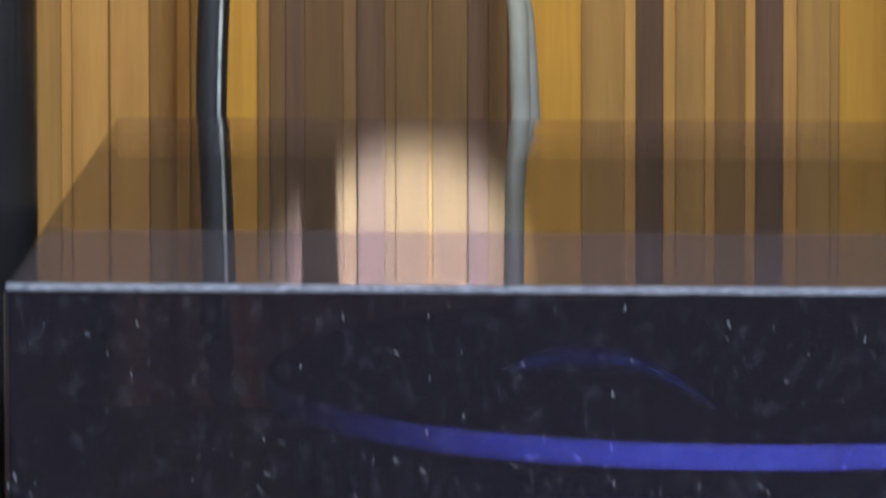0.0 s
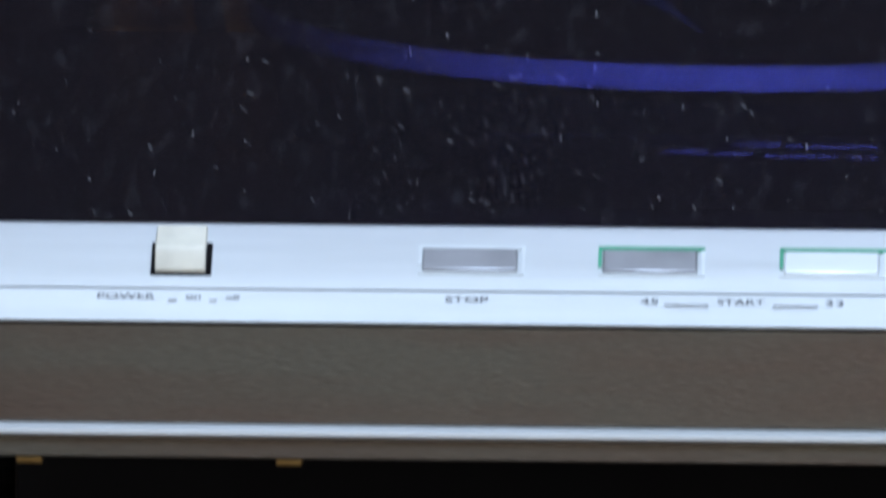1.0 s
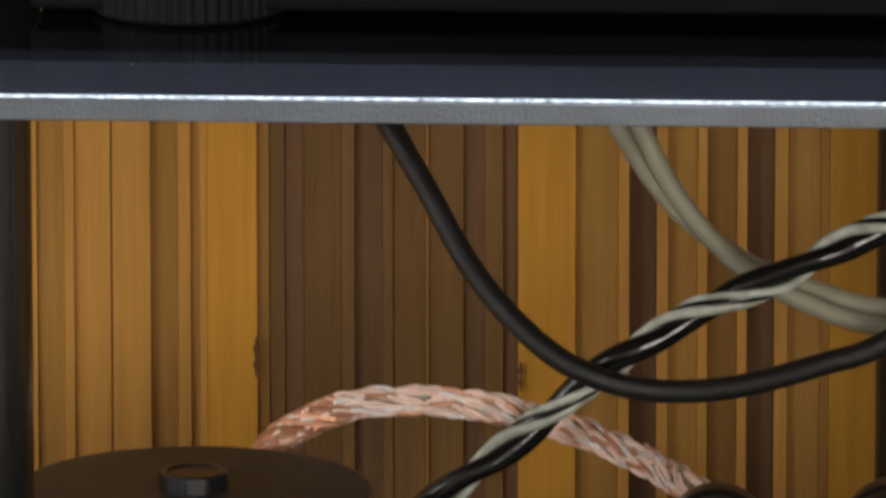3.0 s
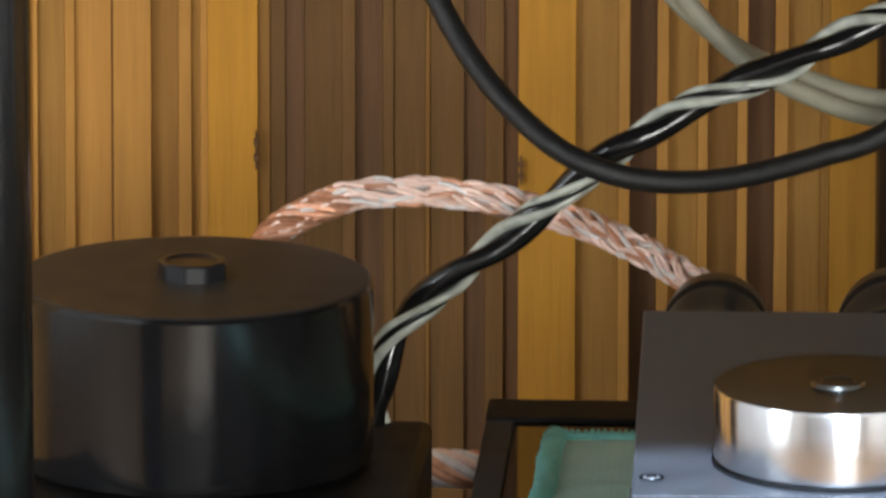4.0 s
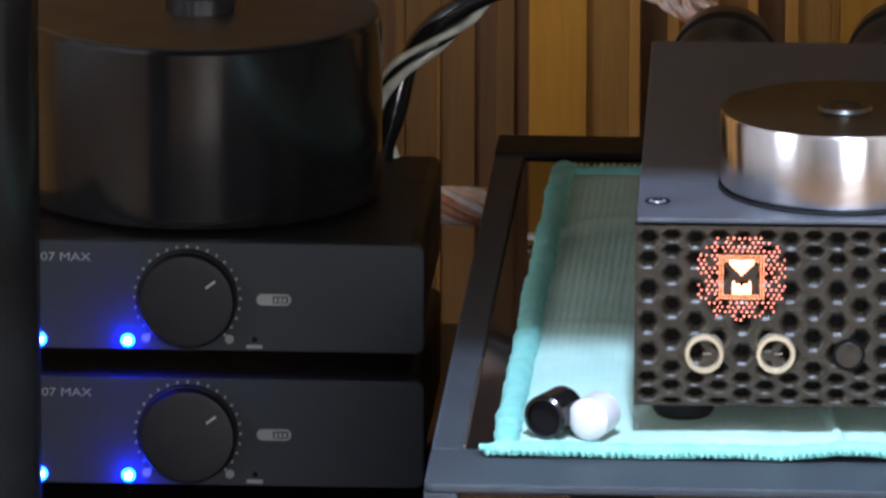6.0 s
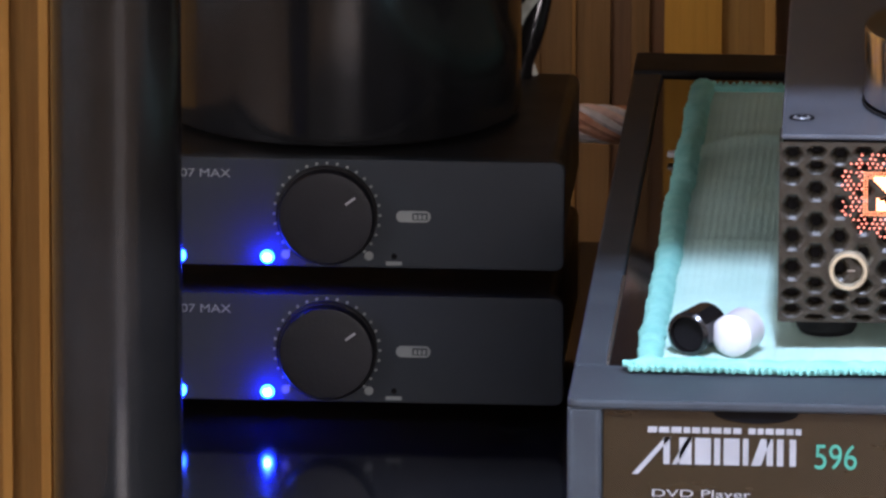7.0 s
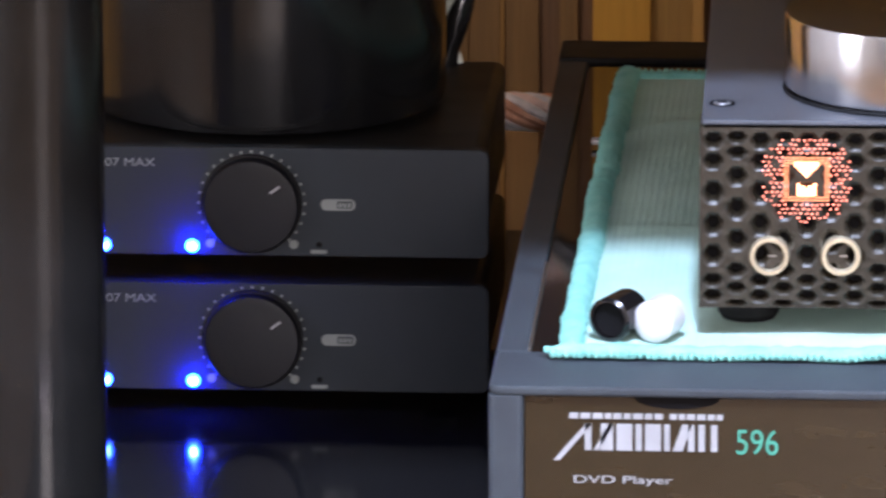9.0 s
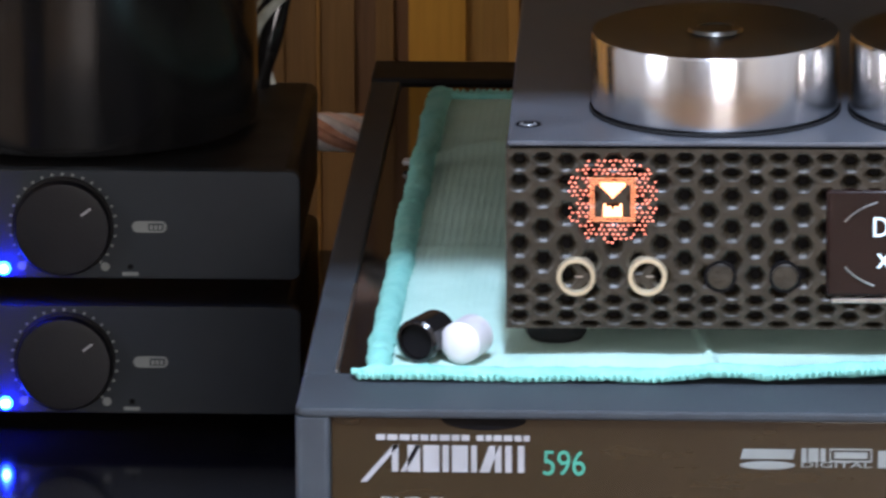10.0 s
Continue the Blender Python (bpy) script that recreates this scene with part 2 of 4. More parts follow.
def smear(name, color, most, scale, stretch):
    """A film of dust that is thick in some places, over a thin even haze that is painted in."""
    m = clear(name, color, 0.5, 0.0, False)
    nt = m.node_tree
    tc = nt.nodes.new("ShaderNodeTexCoord")
    mp = nt.nodes.new("ShaderNodeMapping")
    mp.inputs["Scale"].default_value, mp.inputs["Rotation"].default_value = stretch, (0, radians(35), 0)
    n = nt.nodes.new("ShaderNodeTexNoise")
    n.inputs["Scale"].default_value, n.inputs["Detail"].default_value, n.inputs["Roughness"].default_value = scale, 10, 0.7
    r = nt.nodes.new("ShaderNodeMapRange")
    r.inputs["From Min"].default_value, r.inputs["From Max"].default_value, r.inputs["To Max"].default_value = 0.54, 0.85, most
    # least value paints an even haze over the whole sheet
    r.inputs["To Min"].default_value = most * 0.13
    nt.links.new(tc.outputs["Object"], mp.inputs[0])
    nt.links.new(mp.outputs[0], n.inputs["Vector"])
    nt.links.new(n.outputs[0], r.inputs["Value"])
    mix = next(k for k in nt.nodes if k.type == "MIX_SHADER")
    nt.links.new(r.outputs[0], mix.inputs[0])
    return m


smear_and_haze = smear("smear_and_haze", (0.4, 0.42, 0.46), 0.05, 190, (1, 1, 0.6))
dust_film = clear("dust_film", (0.5, 0.44, 0.38), 0.5, 0.03, False)
shelf_edge = material("shelf_edge", (0.032, 0.035, 0.036), 0.35, scale=60, bump=0.3, bump_scale=700, fine=0.3)
# broken bright patches imitate the glints along the shelf arris
glint_edge = material("glint_edge", (0.75, 0.78, 0.8), 0.3, other=(0.05, 0.055, 0.06), scale=60, stretch=(7, 40, 40), bump=0.3, bump_scale=900)
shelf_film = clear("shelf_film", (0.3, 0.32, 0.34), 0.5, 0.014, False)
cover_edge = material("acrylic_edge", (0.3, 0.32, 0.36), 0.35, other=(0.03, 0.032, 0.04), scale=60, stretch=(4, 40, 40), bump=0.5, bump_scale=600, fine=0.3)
dust = material("dust", (0.17, 0.175, 0.19), 0.9)
led_blue = glow("led_blue", (0.008, 0.05, 1.0), 90)
led_core = glow("led_core", (0.25, 0.6, 1.0), 90)
led_orange = glow("led_orange", (1.0, 0.27, 0.17), 3.2)
led_amber = glow("led_amber", (1.0, 0.33, 0.14), 3.0)
led_hot = glow("led_hot", (1.0, 0.42, 0.2), 9.0)
oled = glow("oled_white", (0.75, 0.92, 1.0), 0.6)
window_glow = glow("daylight_pane", (0.85, 0.93, 1.0), 1.6)
lamp_glow = glow("lamp_bulb", (0.9, 0.95, 1.0), 20)


# ---------------------------------------------------------------- building helpers
def mesh_of(bm, mat, smooth=True):
    me = bpy.data.meshes.new("mesh")
    bm.normal_update()
    level = bm.faces.layers.int.get("level")
    rounded = [not (level and f[level]) for f in bm.faces]
    bm.to_mesh(me)
    bm.free()
    me.materials.append(mat)
    if smooth:
        me.set_sharp_from_angle(angle=radians(32))
        me.polygons.foreach_set("use_smooth", rounded)
        me.update()
    return me


def part(name, bm, mat, parent=None, label=""):
    ob = new(name, mesh_of(bm, mat))
    ob.parent = parent
    if label:
        tagged(ob, label)
    return ob


def thing(name, label, category, group="", kind="", at=(0, 0, 0)):
    ob = new(name)
    ob.location = at
    ob.empty_display_size = 0.05
    return tagged(ob, label, category, group, kind)


def box(x0, x1, y0, y1, z0, z1, bevel=0.0, seg=2, bm=None):
    bm = bm or bmesh.new()
    level = bm.faces.layers.int.get("level") or bm.faces.layers.int.new("level")
    m = Matrix.LocRotScale(((x0 + x1) / 2, (y0 + y1) / 2, (z0 + z1) / 2), None, (x1 - x0, y1 - y0, z1 - z0))
    r = bmesh.ops.create_cube(bm, size=1, matrix=m)
    if bevel:
        edges = list({e for v in r["verts"] for e in v.link_edges})
        bmesh.ops.bevel(bm, geom=edges, offset=bevel, segments=seg, profile=0.5, affect="EDGES")
    mark_level(bm, level)
    return bm


def mark_level(bm, level):
    """Marks the flat sides of a block, so that only its worn edges shade round."""
    bm.normal_update()
    for f in bm.faces:
        f[level] = int(max(abs(c) for c in f.normal) > 0.9995)


def plate(x0, x1, y0, y1, z0, z1, axis, corner, bevel):
    """A plate with round corners about one axis (0, 1 or 2) and slightly broken edges."""
    bm = bmesh.new()
    level = bm.faces.layers.int.new("level")
    bmesh.ops.create_cube(bm, size=1, matrix=Matrix.LocRotScale(((x0 + x1) / 2, (y0 + y1) / 2, (z0 + z1) / 2), None, (x1 - x0, y1 - y0, z1 - z0)))
    along = [e for e in bm.edges if abs((e.verts[0].co - e.verts[1].co).normalized()[axis]) > 0.9]
    bmesh.ops.bevel(bm, geom=along, offset=corner, segments=6, profile=0.5, affect="EDGES")
    bm.normal_update()
    rims = [e for e in bm.edges if e.is_manifold and e.calc_face_angle() > 1.2]
    bmesh.ops.bevel(bm, geom=rims, offset=bevel, segments=2, profile=0.5, affect="EDGES")
    mark_level(bm, level)
    return bm


def lathe(profile, segs=64, m=Matrix(), bm=None, cap=True):
    """Turns (radius, height) points round z; radii of 0 close it."""
    bm = bm or bmesh.new()
    rings = []
    for r, z in profile:
        if r == 0:
            rings.append([bm.verts.new(m @ Vector((0, 0, z)))])
        else:
            rings.append([bm.verts.new(m @ Vector((r * math.cos(2 * math.pi * k / segs), r * math.sin(2 * math.pi * k / segs), z))) for k in range(segs)])
    for a, b in zip(rings, rings[1:]):
        for k in range(segs):
            j = (k + 1) % segs
            if len(a) == 1:
                bm.faces.new((a[0], b[k], b[j]))
            elif len(b) == 1:
                bm.faces.new((a[k], b[0], a[j]))
            else:
                bm.faces.new((a[k], a[j], b[j], b[k]))
    bmesh.ops.recalc_face_normals(bm, faces=bm.faces)
    return bm


FRONT = Matrix.Rotation(radians(90), 4, "X")  # turns z to -y, towards the camera


def spline(points, n):
    """Points along a smooth curve through the given ones."""
    p = [Vector(q) for q in points]
    p = [p[0] * 2 - p[1]] + p + [p[-1] * 2 - p[-2]]
    out = []
    for i in range(1, len(p) - 2):
        for k in range(n):
            t = k / n
            a, b, c, d = p[i - 1:i + 3]
            out.append(0.5 * (2 * b + (c - a) * t + (2 * a - 5 * b + 4 * c - d) * t * t + (3 * b - a - 3 * c + d) * t ** 3))
    return out + [p[-2]]


def tube(path, radius, segs=10, bm=None):
    """A round tube along a path; radius may be a function of the share of the way."""
    bm = bm or bmesh.new()
    side, rings = None, []
    for i, p in enumerate(path):
        d = (path[min(i + 1, len(path) - 1)] - path[max(i - 1, 0)]).normalized()
        side = d.orthogonal().normalized() if side is None else (side - d * side.dot(d)).normalized()
        up = d.cross(side)
        r = radius(i / (len(path) - 1)) if callable(radius) else radius
        rings.append([bm.verts.new(p + r * (math.cos(2 * math.pi * k / segs) * side + math.sin(2 * math.pi * k / segs) * up)) for k in range(segs)])
    for a, b in zip(rings, rings[1:]):
        for k in range(segs):
            bm.faces.new((a[k], a[(k + 1) % segs], b[(k + 1) % segs], b[k]))
    bm.faces.new(rings[0][::-1]), bm.faces.new(rings[-1])
    return bm


def strand(path, offset, turns, phase, uneven=0.0):
    """A path that winds round another."""
    side, out = None, []
    for i, p in enumerate(path):
        d = (path[min(i + 1, len(path) - 1)] - path[max(i - 1, 0)]).normalized()
        side = d.orthogonal().normalized() if side is None else (side - d * side.dot(d)).normalized()
        share = i / (len(path) - 1)
        a = phase + 2 * math.pi * turns * share + uneven * math.sin(31 * share + 0.6 * phase)
        out.append(p + offset * (math.cos(a) * side + math.sin(a) * d.cross(side)))
    return out


def writing(name, text, x, z, y, height, width, mat, parent, m=None):
    """Flat lettering that faces the camera: left edge x, foot z; stretched to the given width and capital height."""
    data = bpy.data.curves.new("text", "FONT")
    data.body, data.size, data.extrude = text, 1.0, 0.0
    tmp = bpy.data.objects.new("text", data)
    me = bpy.data.meshes.new_from_object(tmp)
    bpy.data.objects.remove(tmp)
    co = np.array([v.co[:] for v in me.vertices])
    lo, hi = co.min(0), co.max(0)
    sx, sz = width / (hi[0] - lo[0]), height / (hi[1] - lo[1])
    base = m or (Matrix.Translation((x, y, z)) @ Matrix.Rotation(radians(90), 4, "X"))
    for v in me.vertices:
        v.co = base @ Vector(((v.co.x - lo[0]) * sx, (v.co.y - lo[1]) * sz, 0))
    me.materials.append(mat)
    ob = new(name, me)
    ob.parent = parent
    return ob


# ---------------------------------------------------------------- the room
def slab(name, label, dims, mat, category):
    ob = new(name, mesh_of(box(*dims), mat))
    return tagged(ob, label, category, kind="structure")


slab("floor", "brown wooden floor of the listening room", (-2.6, 2.6, -5.2, 0.95, -0.1, 0.0), floor_wood, "floor")
slab("ceiling", "white painted ceiling", (-2.6, 2.6, -5.2, 0.95, 2.5, 2.6), ceiling_paint, "ceiling")
slab("wall_north", "plain wall behind the wood slats", (-2.6, 2.6, 0.8, 0.95, 0.0, 2.5), oak_dark, "wall")
slab("wall_east", "pale plastered side wall", (2.6, 2.75, -5.2, 0.95, 0.0, 2.5), plaster, "wall")
slab("wall_west", "pale plastered side wall", (-2.75, -2.6, -5.2, 0.95, 0.0, 2.5), plaster, "wall")
slab("wall_south", "pale plastered wall behind the viewer", (-2.6, 2.6, -5.35, -5.2, 0.0, 2.5), plaster, "wall")


def window(name, m, w, h):
    win = thing(name, "daylit window with a white frame", "window", kind="structure")
    win.matrix_world = m
    part("pane", box(-w / 2, w / 2, -0.004, 0.0, -h / 2, h / 2), window_glow, win)
    for x in (-w / 2, 0, w / 2):
        part("window_frame", box(x - 0.03, x + 0.03, -0.03, 0.0, -h / 2, h / 2, 0.004), ceiling_paint, win)
    for z in (-h / 2, h / 2):
        part("window_frame", box(-w / 2, w / 2, -0.03, 0.0, z - 0.03, z + 0.03, 0.004), ceiling_paint, win)


window("window_1", pose(-2.59, -1.6, 1.45, 0, 0, 90), 1.0, 1.2)
window("window_2", pose(0.9, -5.19, 1.5, 0, 0, 180), 1.6, 1.3)

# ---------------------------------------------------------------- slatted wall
# One panel of the wood cladding: width, depth towards the room and tone of each slat in turn, in millimetres.
# The m, u, e steps put a rounded recess's soft shade into the tones.
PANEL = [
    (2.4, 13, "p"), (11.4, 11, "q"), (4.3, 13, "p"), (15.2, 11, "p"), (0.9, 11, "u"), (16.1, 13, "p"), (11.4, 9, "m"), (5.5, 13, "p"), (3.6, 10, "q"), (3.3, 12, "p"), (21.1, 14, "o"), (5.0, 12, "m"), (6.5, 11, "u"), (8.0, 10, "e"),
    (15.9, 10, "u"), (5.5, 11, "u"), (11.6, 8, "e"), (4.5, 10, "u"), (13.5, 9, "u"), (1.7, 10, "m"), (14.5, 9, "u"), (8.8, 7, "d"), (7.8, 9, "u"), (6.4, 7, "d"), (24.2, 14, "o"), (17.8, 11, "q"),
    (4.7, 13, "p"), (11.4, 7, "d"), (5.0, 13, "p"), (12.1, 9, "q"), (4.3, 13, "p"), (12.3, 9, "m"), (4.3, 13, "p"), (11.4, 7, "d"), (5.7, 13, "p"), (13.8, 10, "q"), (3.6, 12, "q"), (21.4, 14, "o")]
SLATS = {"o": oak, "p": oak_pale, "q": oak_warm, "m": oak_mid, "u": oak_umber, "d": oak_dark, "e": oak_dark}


def slat_panel(x):
    cladding = thing("slat_panel", "vertical oak slats in several tones on the wall", "wall panel", "slat panels on the wall", "structure", (x, 0.8, 0))
    at = 0.0
    for w, d, tone in PANEL:
        w, d = w / 1000, d / 1000 + 0.034
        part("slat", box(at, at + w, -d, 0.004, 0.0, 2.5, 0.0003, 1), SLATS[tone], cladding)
        at += w
    return cladding, at


first, PANEL_W = slat_panel(-0.2297)
for k in (-6, -5, -4, -3, -2, -1, 1, 2, 3, 4, 5, 6):
    copy_thing(first, Matrix.Translation((-0.2297 + k * PANEL_W, 0.8, 0)))

# splintered edges of two slats
for x, z, tall in ((-0.1350, 0.6522, 0.0170), (-0.0236, 0.6449, 0.0125)):
    chip = bmesh.new()
    for k in range(5):
        w = 0.0005 + 0.0006 * (k % 2)
        box(x - w, x + w, 0.7495, 0.7512, z + tall * (k / 5 - 0.5), z + tall * ((k + 0.9) / 5 - 0.5), 0.0002, 1, chip)
    chipped = part("splinter", chip, oak_dark)
    chipped.parent, chipped.matrix_parent_inverse = first, first.matrix_basis.inverted()

# ---------------------------------------------------------------- rack
rack = thing("rack", "black hi-fi rack with round posts and dark glass shelves", "rack")
for z0, z1, xs, label in ((0.921, 0.930, -0.27, "black glass shelf with glints painted along its edge"), (0.488, 0.500, -0.226, "glossy black shelf"), (0.1, 0.112, -0.226, "glossy black shelf")):
    shelf = part("shelf", box(xs, 0.43, -0.0585, 0.62, z0, z1, 0.0006, 2), black_glass if z1 > 0.9 else black_lacquer, rack, label)
    part("shelf_front", box(xs, 0.43, -0.0600, -0.0587, z0 + 0.0003, z1 - 0.0011, 0.0004, 1), shelf_edge, shelf)
    part("shelf_arris", box(xs, 0.43, -0.0602, -0.0587, z1 - 0.0010, z1 + 0.0001, 0.0004, 1), glint_edge, shelf, "bright edge with painted glints")
    part("shelf_dust", box(xs + 0.002, 0.428, -0.0580, -0.004, z1 + 0.0002, z1 + 0.0005), shelf_film, shelf, "film of dust")
for x, y in ((-0.2024, 0.2), (0.1505, 0.6), (0.42, 0.2)):
    for z0, z1 in ((0.0, 0.1), (0.112, 0.488), (0.5, 0.921), (0.93, 1.5)):
        part("post", lathe([(0, z0), (0.022, z0), (0.024, z0 + 0.002), (0.024, z1 - 0.002), (0.022, z1), (0, z1)], 48, Matrix.Translation((x + (0.004 if z0 > 0.9 else 0), y, 0))), post_black, rack)

# ---------------------------------------------------------------- turntable
tt = thing("turntable", "silver direct-drive turntable with a smoked dust cover on the glass shelf", "turntable")
TX0, TX1 = -0.1668, 0.275


def extrude_profile(profile, x0, x1):
    """A bar of the given (y, z) outline along x."""
    bm = bmesh.new()
    a = [bm.verts.new((x0, y, z)) for y, z in profile]
    b = [bm.verts.new((x1, y, z)) for y, z in profile]
    n = len(profile)
    for k in range(n):
        bm.faces.new((a[k], a[(k + 1) % n], b[(k + 1) % n], b[k]))
    bm.faces.new(a), bm.faces.new(b)
    bmesh.ops.recalc_face_normals(bm, faces=bm.faces)
    return bm


part("plinth", box(TX0 + 0.001, TX1 - 0.002, -0.004, 0.452, 0.984, 1.058, 0.002), black_paint, tt, "dark plinth body")
# base darkened in place of the shade under the overhang
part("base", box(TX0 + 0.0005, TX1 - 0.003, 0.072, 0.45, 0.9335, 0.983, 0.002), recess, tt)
part("front_panel", extrude_profile([(-0.029, 0.9955), (-0.03, 0.9965), (-0.03, 1.0292), (-0.028, 1.0302), (-0.006, 1.0302), (-0.006, 0.9955)], TX0, TX1), champagne, tt, "brushed champagne aluminium front panel")
# silver colour stands for the highlight along the lower chamfer
part("trim_strip", extrude_profile([(-0.029, 0.9905), (-0.0325, 0.9922), (-0.0325, 0.9936), (-0.029, 0.9953), (-0.006, 0.9953), (-0.006, 0.9905)], TX0, TX1), silver, tt, "chamfer strip kept bright for its highlight")
part("lower_panel", extrude_profile([(-0.028, 0.9832), (-0.029, 0.9840), (-0.029, 0.9903), (-0.006, 0.9903), (-0.006, 0.9832)], TX0, TX1), champagne, tt)
# sloping control ledge in two strips with a fine groove between them
part("label_strip", extrude_profile([(-0.0305, 1.0305), (-0.031, 1.0312), (-0.0215, 1.0402), (-0.006, 1.0402), (-0.006, 1.0305)], TX0, TX1), silver, tt, "silver strip printed with control names")
part("control_ledge", extrude_profile([(-0.0213, 1.0408), (-0.0023, 1.0588), (-0.001, 1.0592), (0.004, 1.0592), (0.004, 1.0408)], TX0, TX1), silver, tt, "sloping silver control ledge")
SLOPE = Matrix.Translation((0, -0.0118, 1.0498)) @ Matrix.Rotation(radians(43.5), 4, "X")  # its x, y lie in the ledge


def on_ledge(bm):
    bmesh.ops.transform(bm, matrix=SLOPE, verts=bm.verts)
    return bm


def push_button(x0, x1, face, bezel):
    button = part("button", on_ledge(box(x0 + 0.0015, x1 - 0.0025, -0.0058, 0.0035, 0.0002, 0.0022, 0.0008)), face, tt)
    rim = bmesh.new()
    for a, b, c, d in ((x0, x1, 0.0042, 0.0056), (x0, x0 + 0.0012, -0.0030, 0.0042)):
        box(a, b, c, d, 0.0001, 0.0009, bm=rim)
    part("bezel", on_ledge(rim), bezel, button)
    lip = box(x0, x1, -0.0066, -0.0058, 0.0001, 0.0009)
    box(x1 - 0.0012, x1, -0.0058, 0.0042, 0.0001, 0.0009, bm=lip)
    part("lip", on_ledge(lip), silver, button)


push_button(-0.0204, 0.0159, grey_button, silver)
push_button(0.0407, 0.0769, grey_button, green_lens)
push_button(0.1022, 0.1384, silver, green_lens)
key = extrude_profile([(-0.0070, 0.0002), (-0.0072, 0.0018), (-0.0066, 0.0026), (-0.0012, 0.0060), (0.0004, 0.0062), (0.0108, 0.0036), (0.0112, 0.0002)], -0.1095, -0.0925)
bmesh.ops.bevel(key, geom=list(key.edges), offset=0.0003, segments=1, affect="EDGES")
switch = part("power_switch", on_ledge(key), cream, tt, "cream power switch")
part("slot", on_ledge(box(-0.1112, -0.0905, -0.0080, 0.0055, 0.0001, 0.0006)), recess, switch)
STRIP = Matrix.Translation((0, -0.0262, 1.0362)) @ Matrix.Rotation(radians(43.6), 4, "X")


def ledge_text(text, x, width, height, z=0.0):
    m = STRIP @ Matrix.Translation((x, z, 0.0006))
    writing("lettering", text, 0, 0, 0, height, width, ink, tt, m)


ledge_text("POWER", -0.1285, 0.0195, 0.0022, 0.0016)
ledge_text("on", -0.0985, 0.005, 0.0016, 0.0016)
ledge_text("off", -0.085, 0.005, 0.0018, 0.0016)
ledge_text("STOP", -0.0105, 0.0145, 0.0022, 0.0016)
ledge_text("45", 0.0555, 0.006, 0.0022, 0.0016)
ledge_text("START", 0.0815, 0.016, 0.0022, 0.0016)
ledge_text("33", 0.118, 0.006, 0.0022, 0.0016)
for x0, x1 in ((-0.1045, -0.1015), (-0.0905, -0.088), (0.0635, 0.0785), (0.1, 0.1155)):
    part("printed_line", box(x0, x1, -0.0262, -0.0257, 1.0373, 1.0376), ink, tt)
# feet
for x, y in ((-0.112, 0.092), (0.225, 0.092), (-0.112, 0.33), (0.225, 0.33)):
    bm = lathe([(0, 0.9305), (0.033, 0.9305), (0.035, 0.932), (0.035, 0.9462), (0.03, 0.948), (0, 0.948)], 144)
    for v in bm.verts:  # fluted sides
        if v.co.xy.length > 0.034 and round(math.atan2(v.co.y, v.co.x) / (2 * math.pi) * 144) % 3 == 0:
            v.co.xy *= 0.972
    bmesh.ops.translate(bm, verts=bm.verts, vec=(x, y, 0))
    part("foot", bm, rubber, tt)
for x in (-0.152, -0.0635):
    part("clip", box(x - 0.0045, x + 0.0045, -0.026, -0.018, 0.9805, 0.9832, 0.0006), gold, tt, "small brass clip")
# platter, seen through the cover
PLATTER = Matrix.Translation((0.085, 0.228, 0))
platter = part("platter", lathe([(0, 1.062), (0.168, 1.062), (0.173, 1.0965), (0, 1.0965)], 96, PLATTER), black_paint, tt)
part("platter_rim", lathe([(0.174, 1.0982), (0.1793, 1.0990), (0.1800, 1.1060), (0.1785, 1.1075)], 128, PLATTER), blue_rim, platter, "rim tinted blue for its reflection")
part("mat", lathe([(0, 1.1090), (0.1765, 1.1090), (0.1778, 1.1080), (0.1778, 1.0970)], 96, PLATTER), rubber, platter)
part("tonearm", tube(spline([(-0.0015, 0.120, 1.1227), (0.0074, 0.120, 1.1257), (0.0183, 0.120, 1.1278), (0.0322, 0.120, 1.1275), (0.0461, 0.120, 1.1244), (0.0620, 0.120, 1.1160), (0.0819, 0.120, 1.1011)], 12), lambda s: 0.0050 * math.sin(math.pi * min(1, 0.15 + 0.85 * s)) ** 1.5 + 0.0003, 10), arm_blue, tt, "curved bluish tonearm")
part("name_plate", box(0.0, 0.2, 0.0445, 0.047, 1.0585, 1.0840, 0.0005), black_paint, tt)
for x0, x1, z in ((0.0605, 0.0762, 1.0774), (0.0786, 0.0915, 1.0768), (0.0955, 0.1210, 1.0762), (0.1236, 0.1345, 1.0760), (0.0850, 0.1010, 1.0802), (0.1030, 0.1345, 1.0797)):
    part("printed_line", box(x0, x1, 0.0440, 0.0446, z + 0.0004, z + 0.0018), blue_print, tt)
# dust cover: five sheets of smoked acrylic and their bright cut edges
CX0, CX1, CY1, CZ0, CZ1, TH = -0.1670, 0.28, 0.455, 1.0596, 1.1691, 0.003
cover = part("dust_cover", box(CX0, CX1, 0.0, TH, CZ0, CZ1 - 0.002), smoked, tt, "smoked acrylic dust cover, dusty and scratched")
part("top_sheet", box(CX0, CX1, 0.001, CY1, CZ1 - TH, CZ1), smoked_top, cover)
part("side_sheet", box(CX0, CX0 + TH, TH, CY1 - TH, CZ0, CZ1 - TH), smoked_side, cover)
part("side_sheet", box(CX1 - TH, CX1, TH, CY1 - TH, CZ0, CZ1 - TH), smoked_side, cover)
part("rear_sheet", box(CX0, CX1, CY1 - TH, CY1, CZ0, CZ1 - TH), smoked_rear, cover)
# faint pale film over the front part of the top sheet
part("dust_film", box(CX0 + 0.002, CX1 - 0.002, 0.002, 0.135, CZ1 + 0.0002, CZ1 + 0.0005), dust_film, cover, "thin pale film on the cover's top")
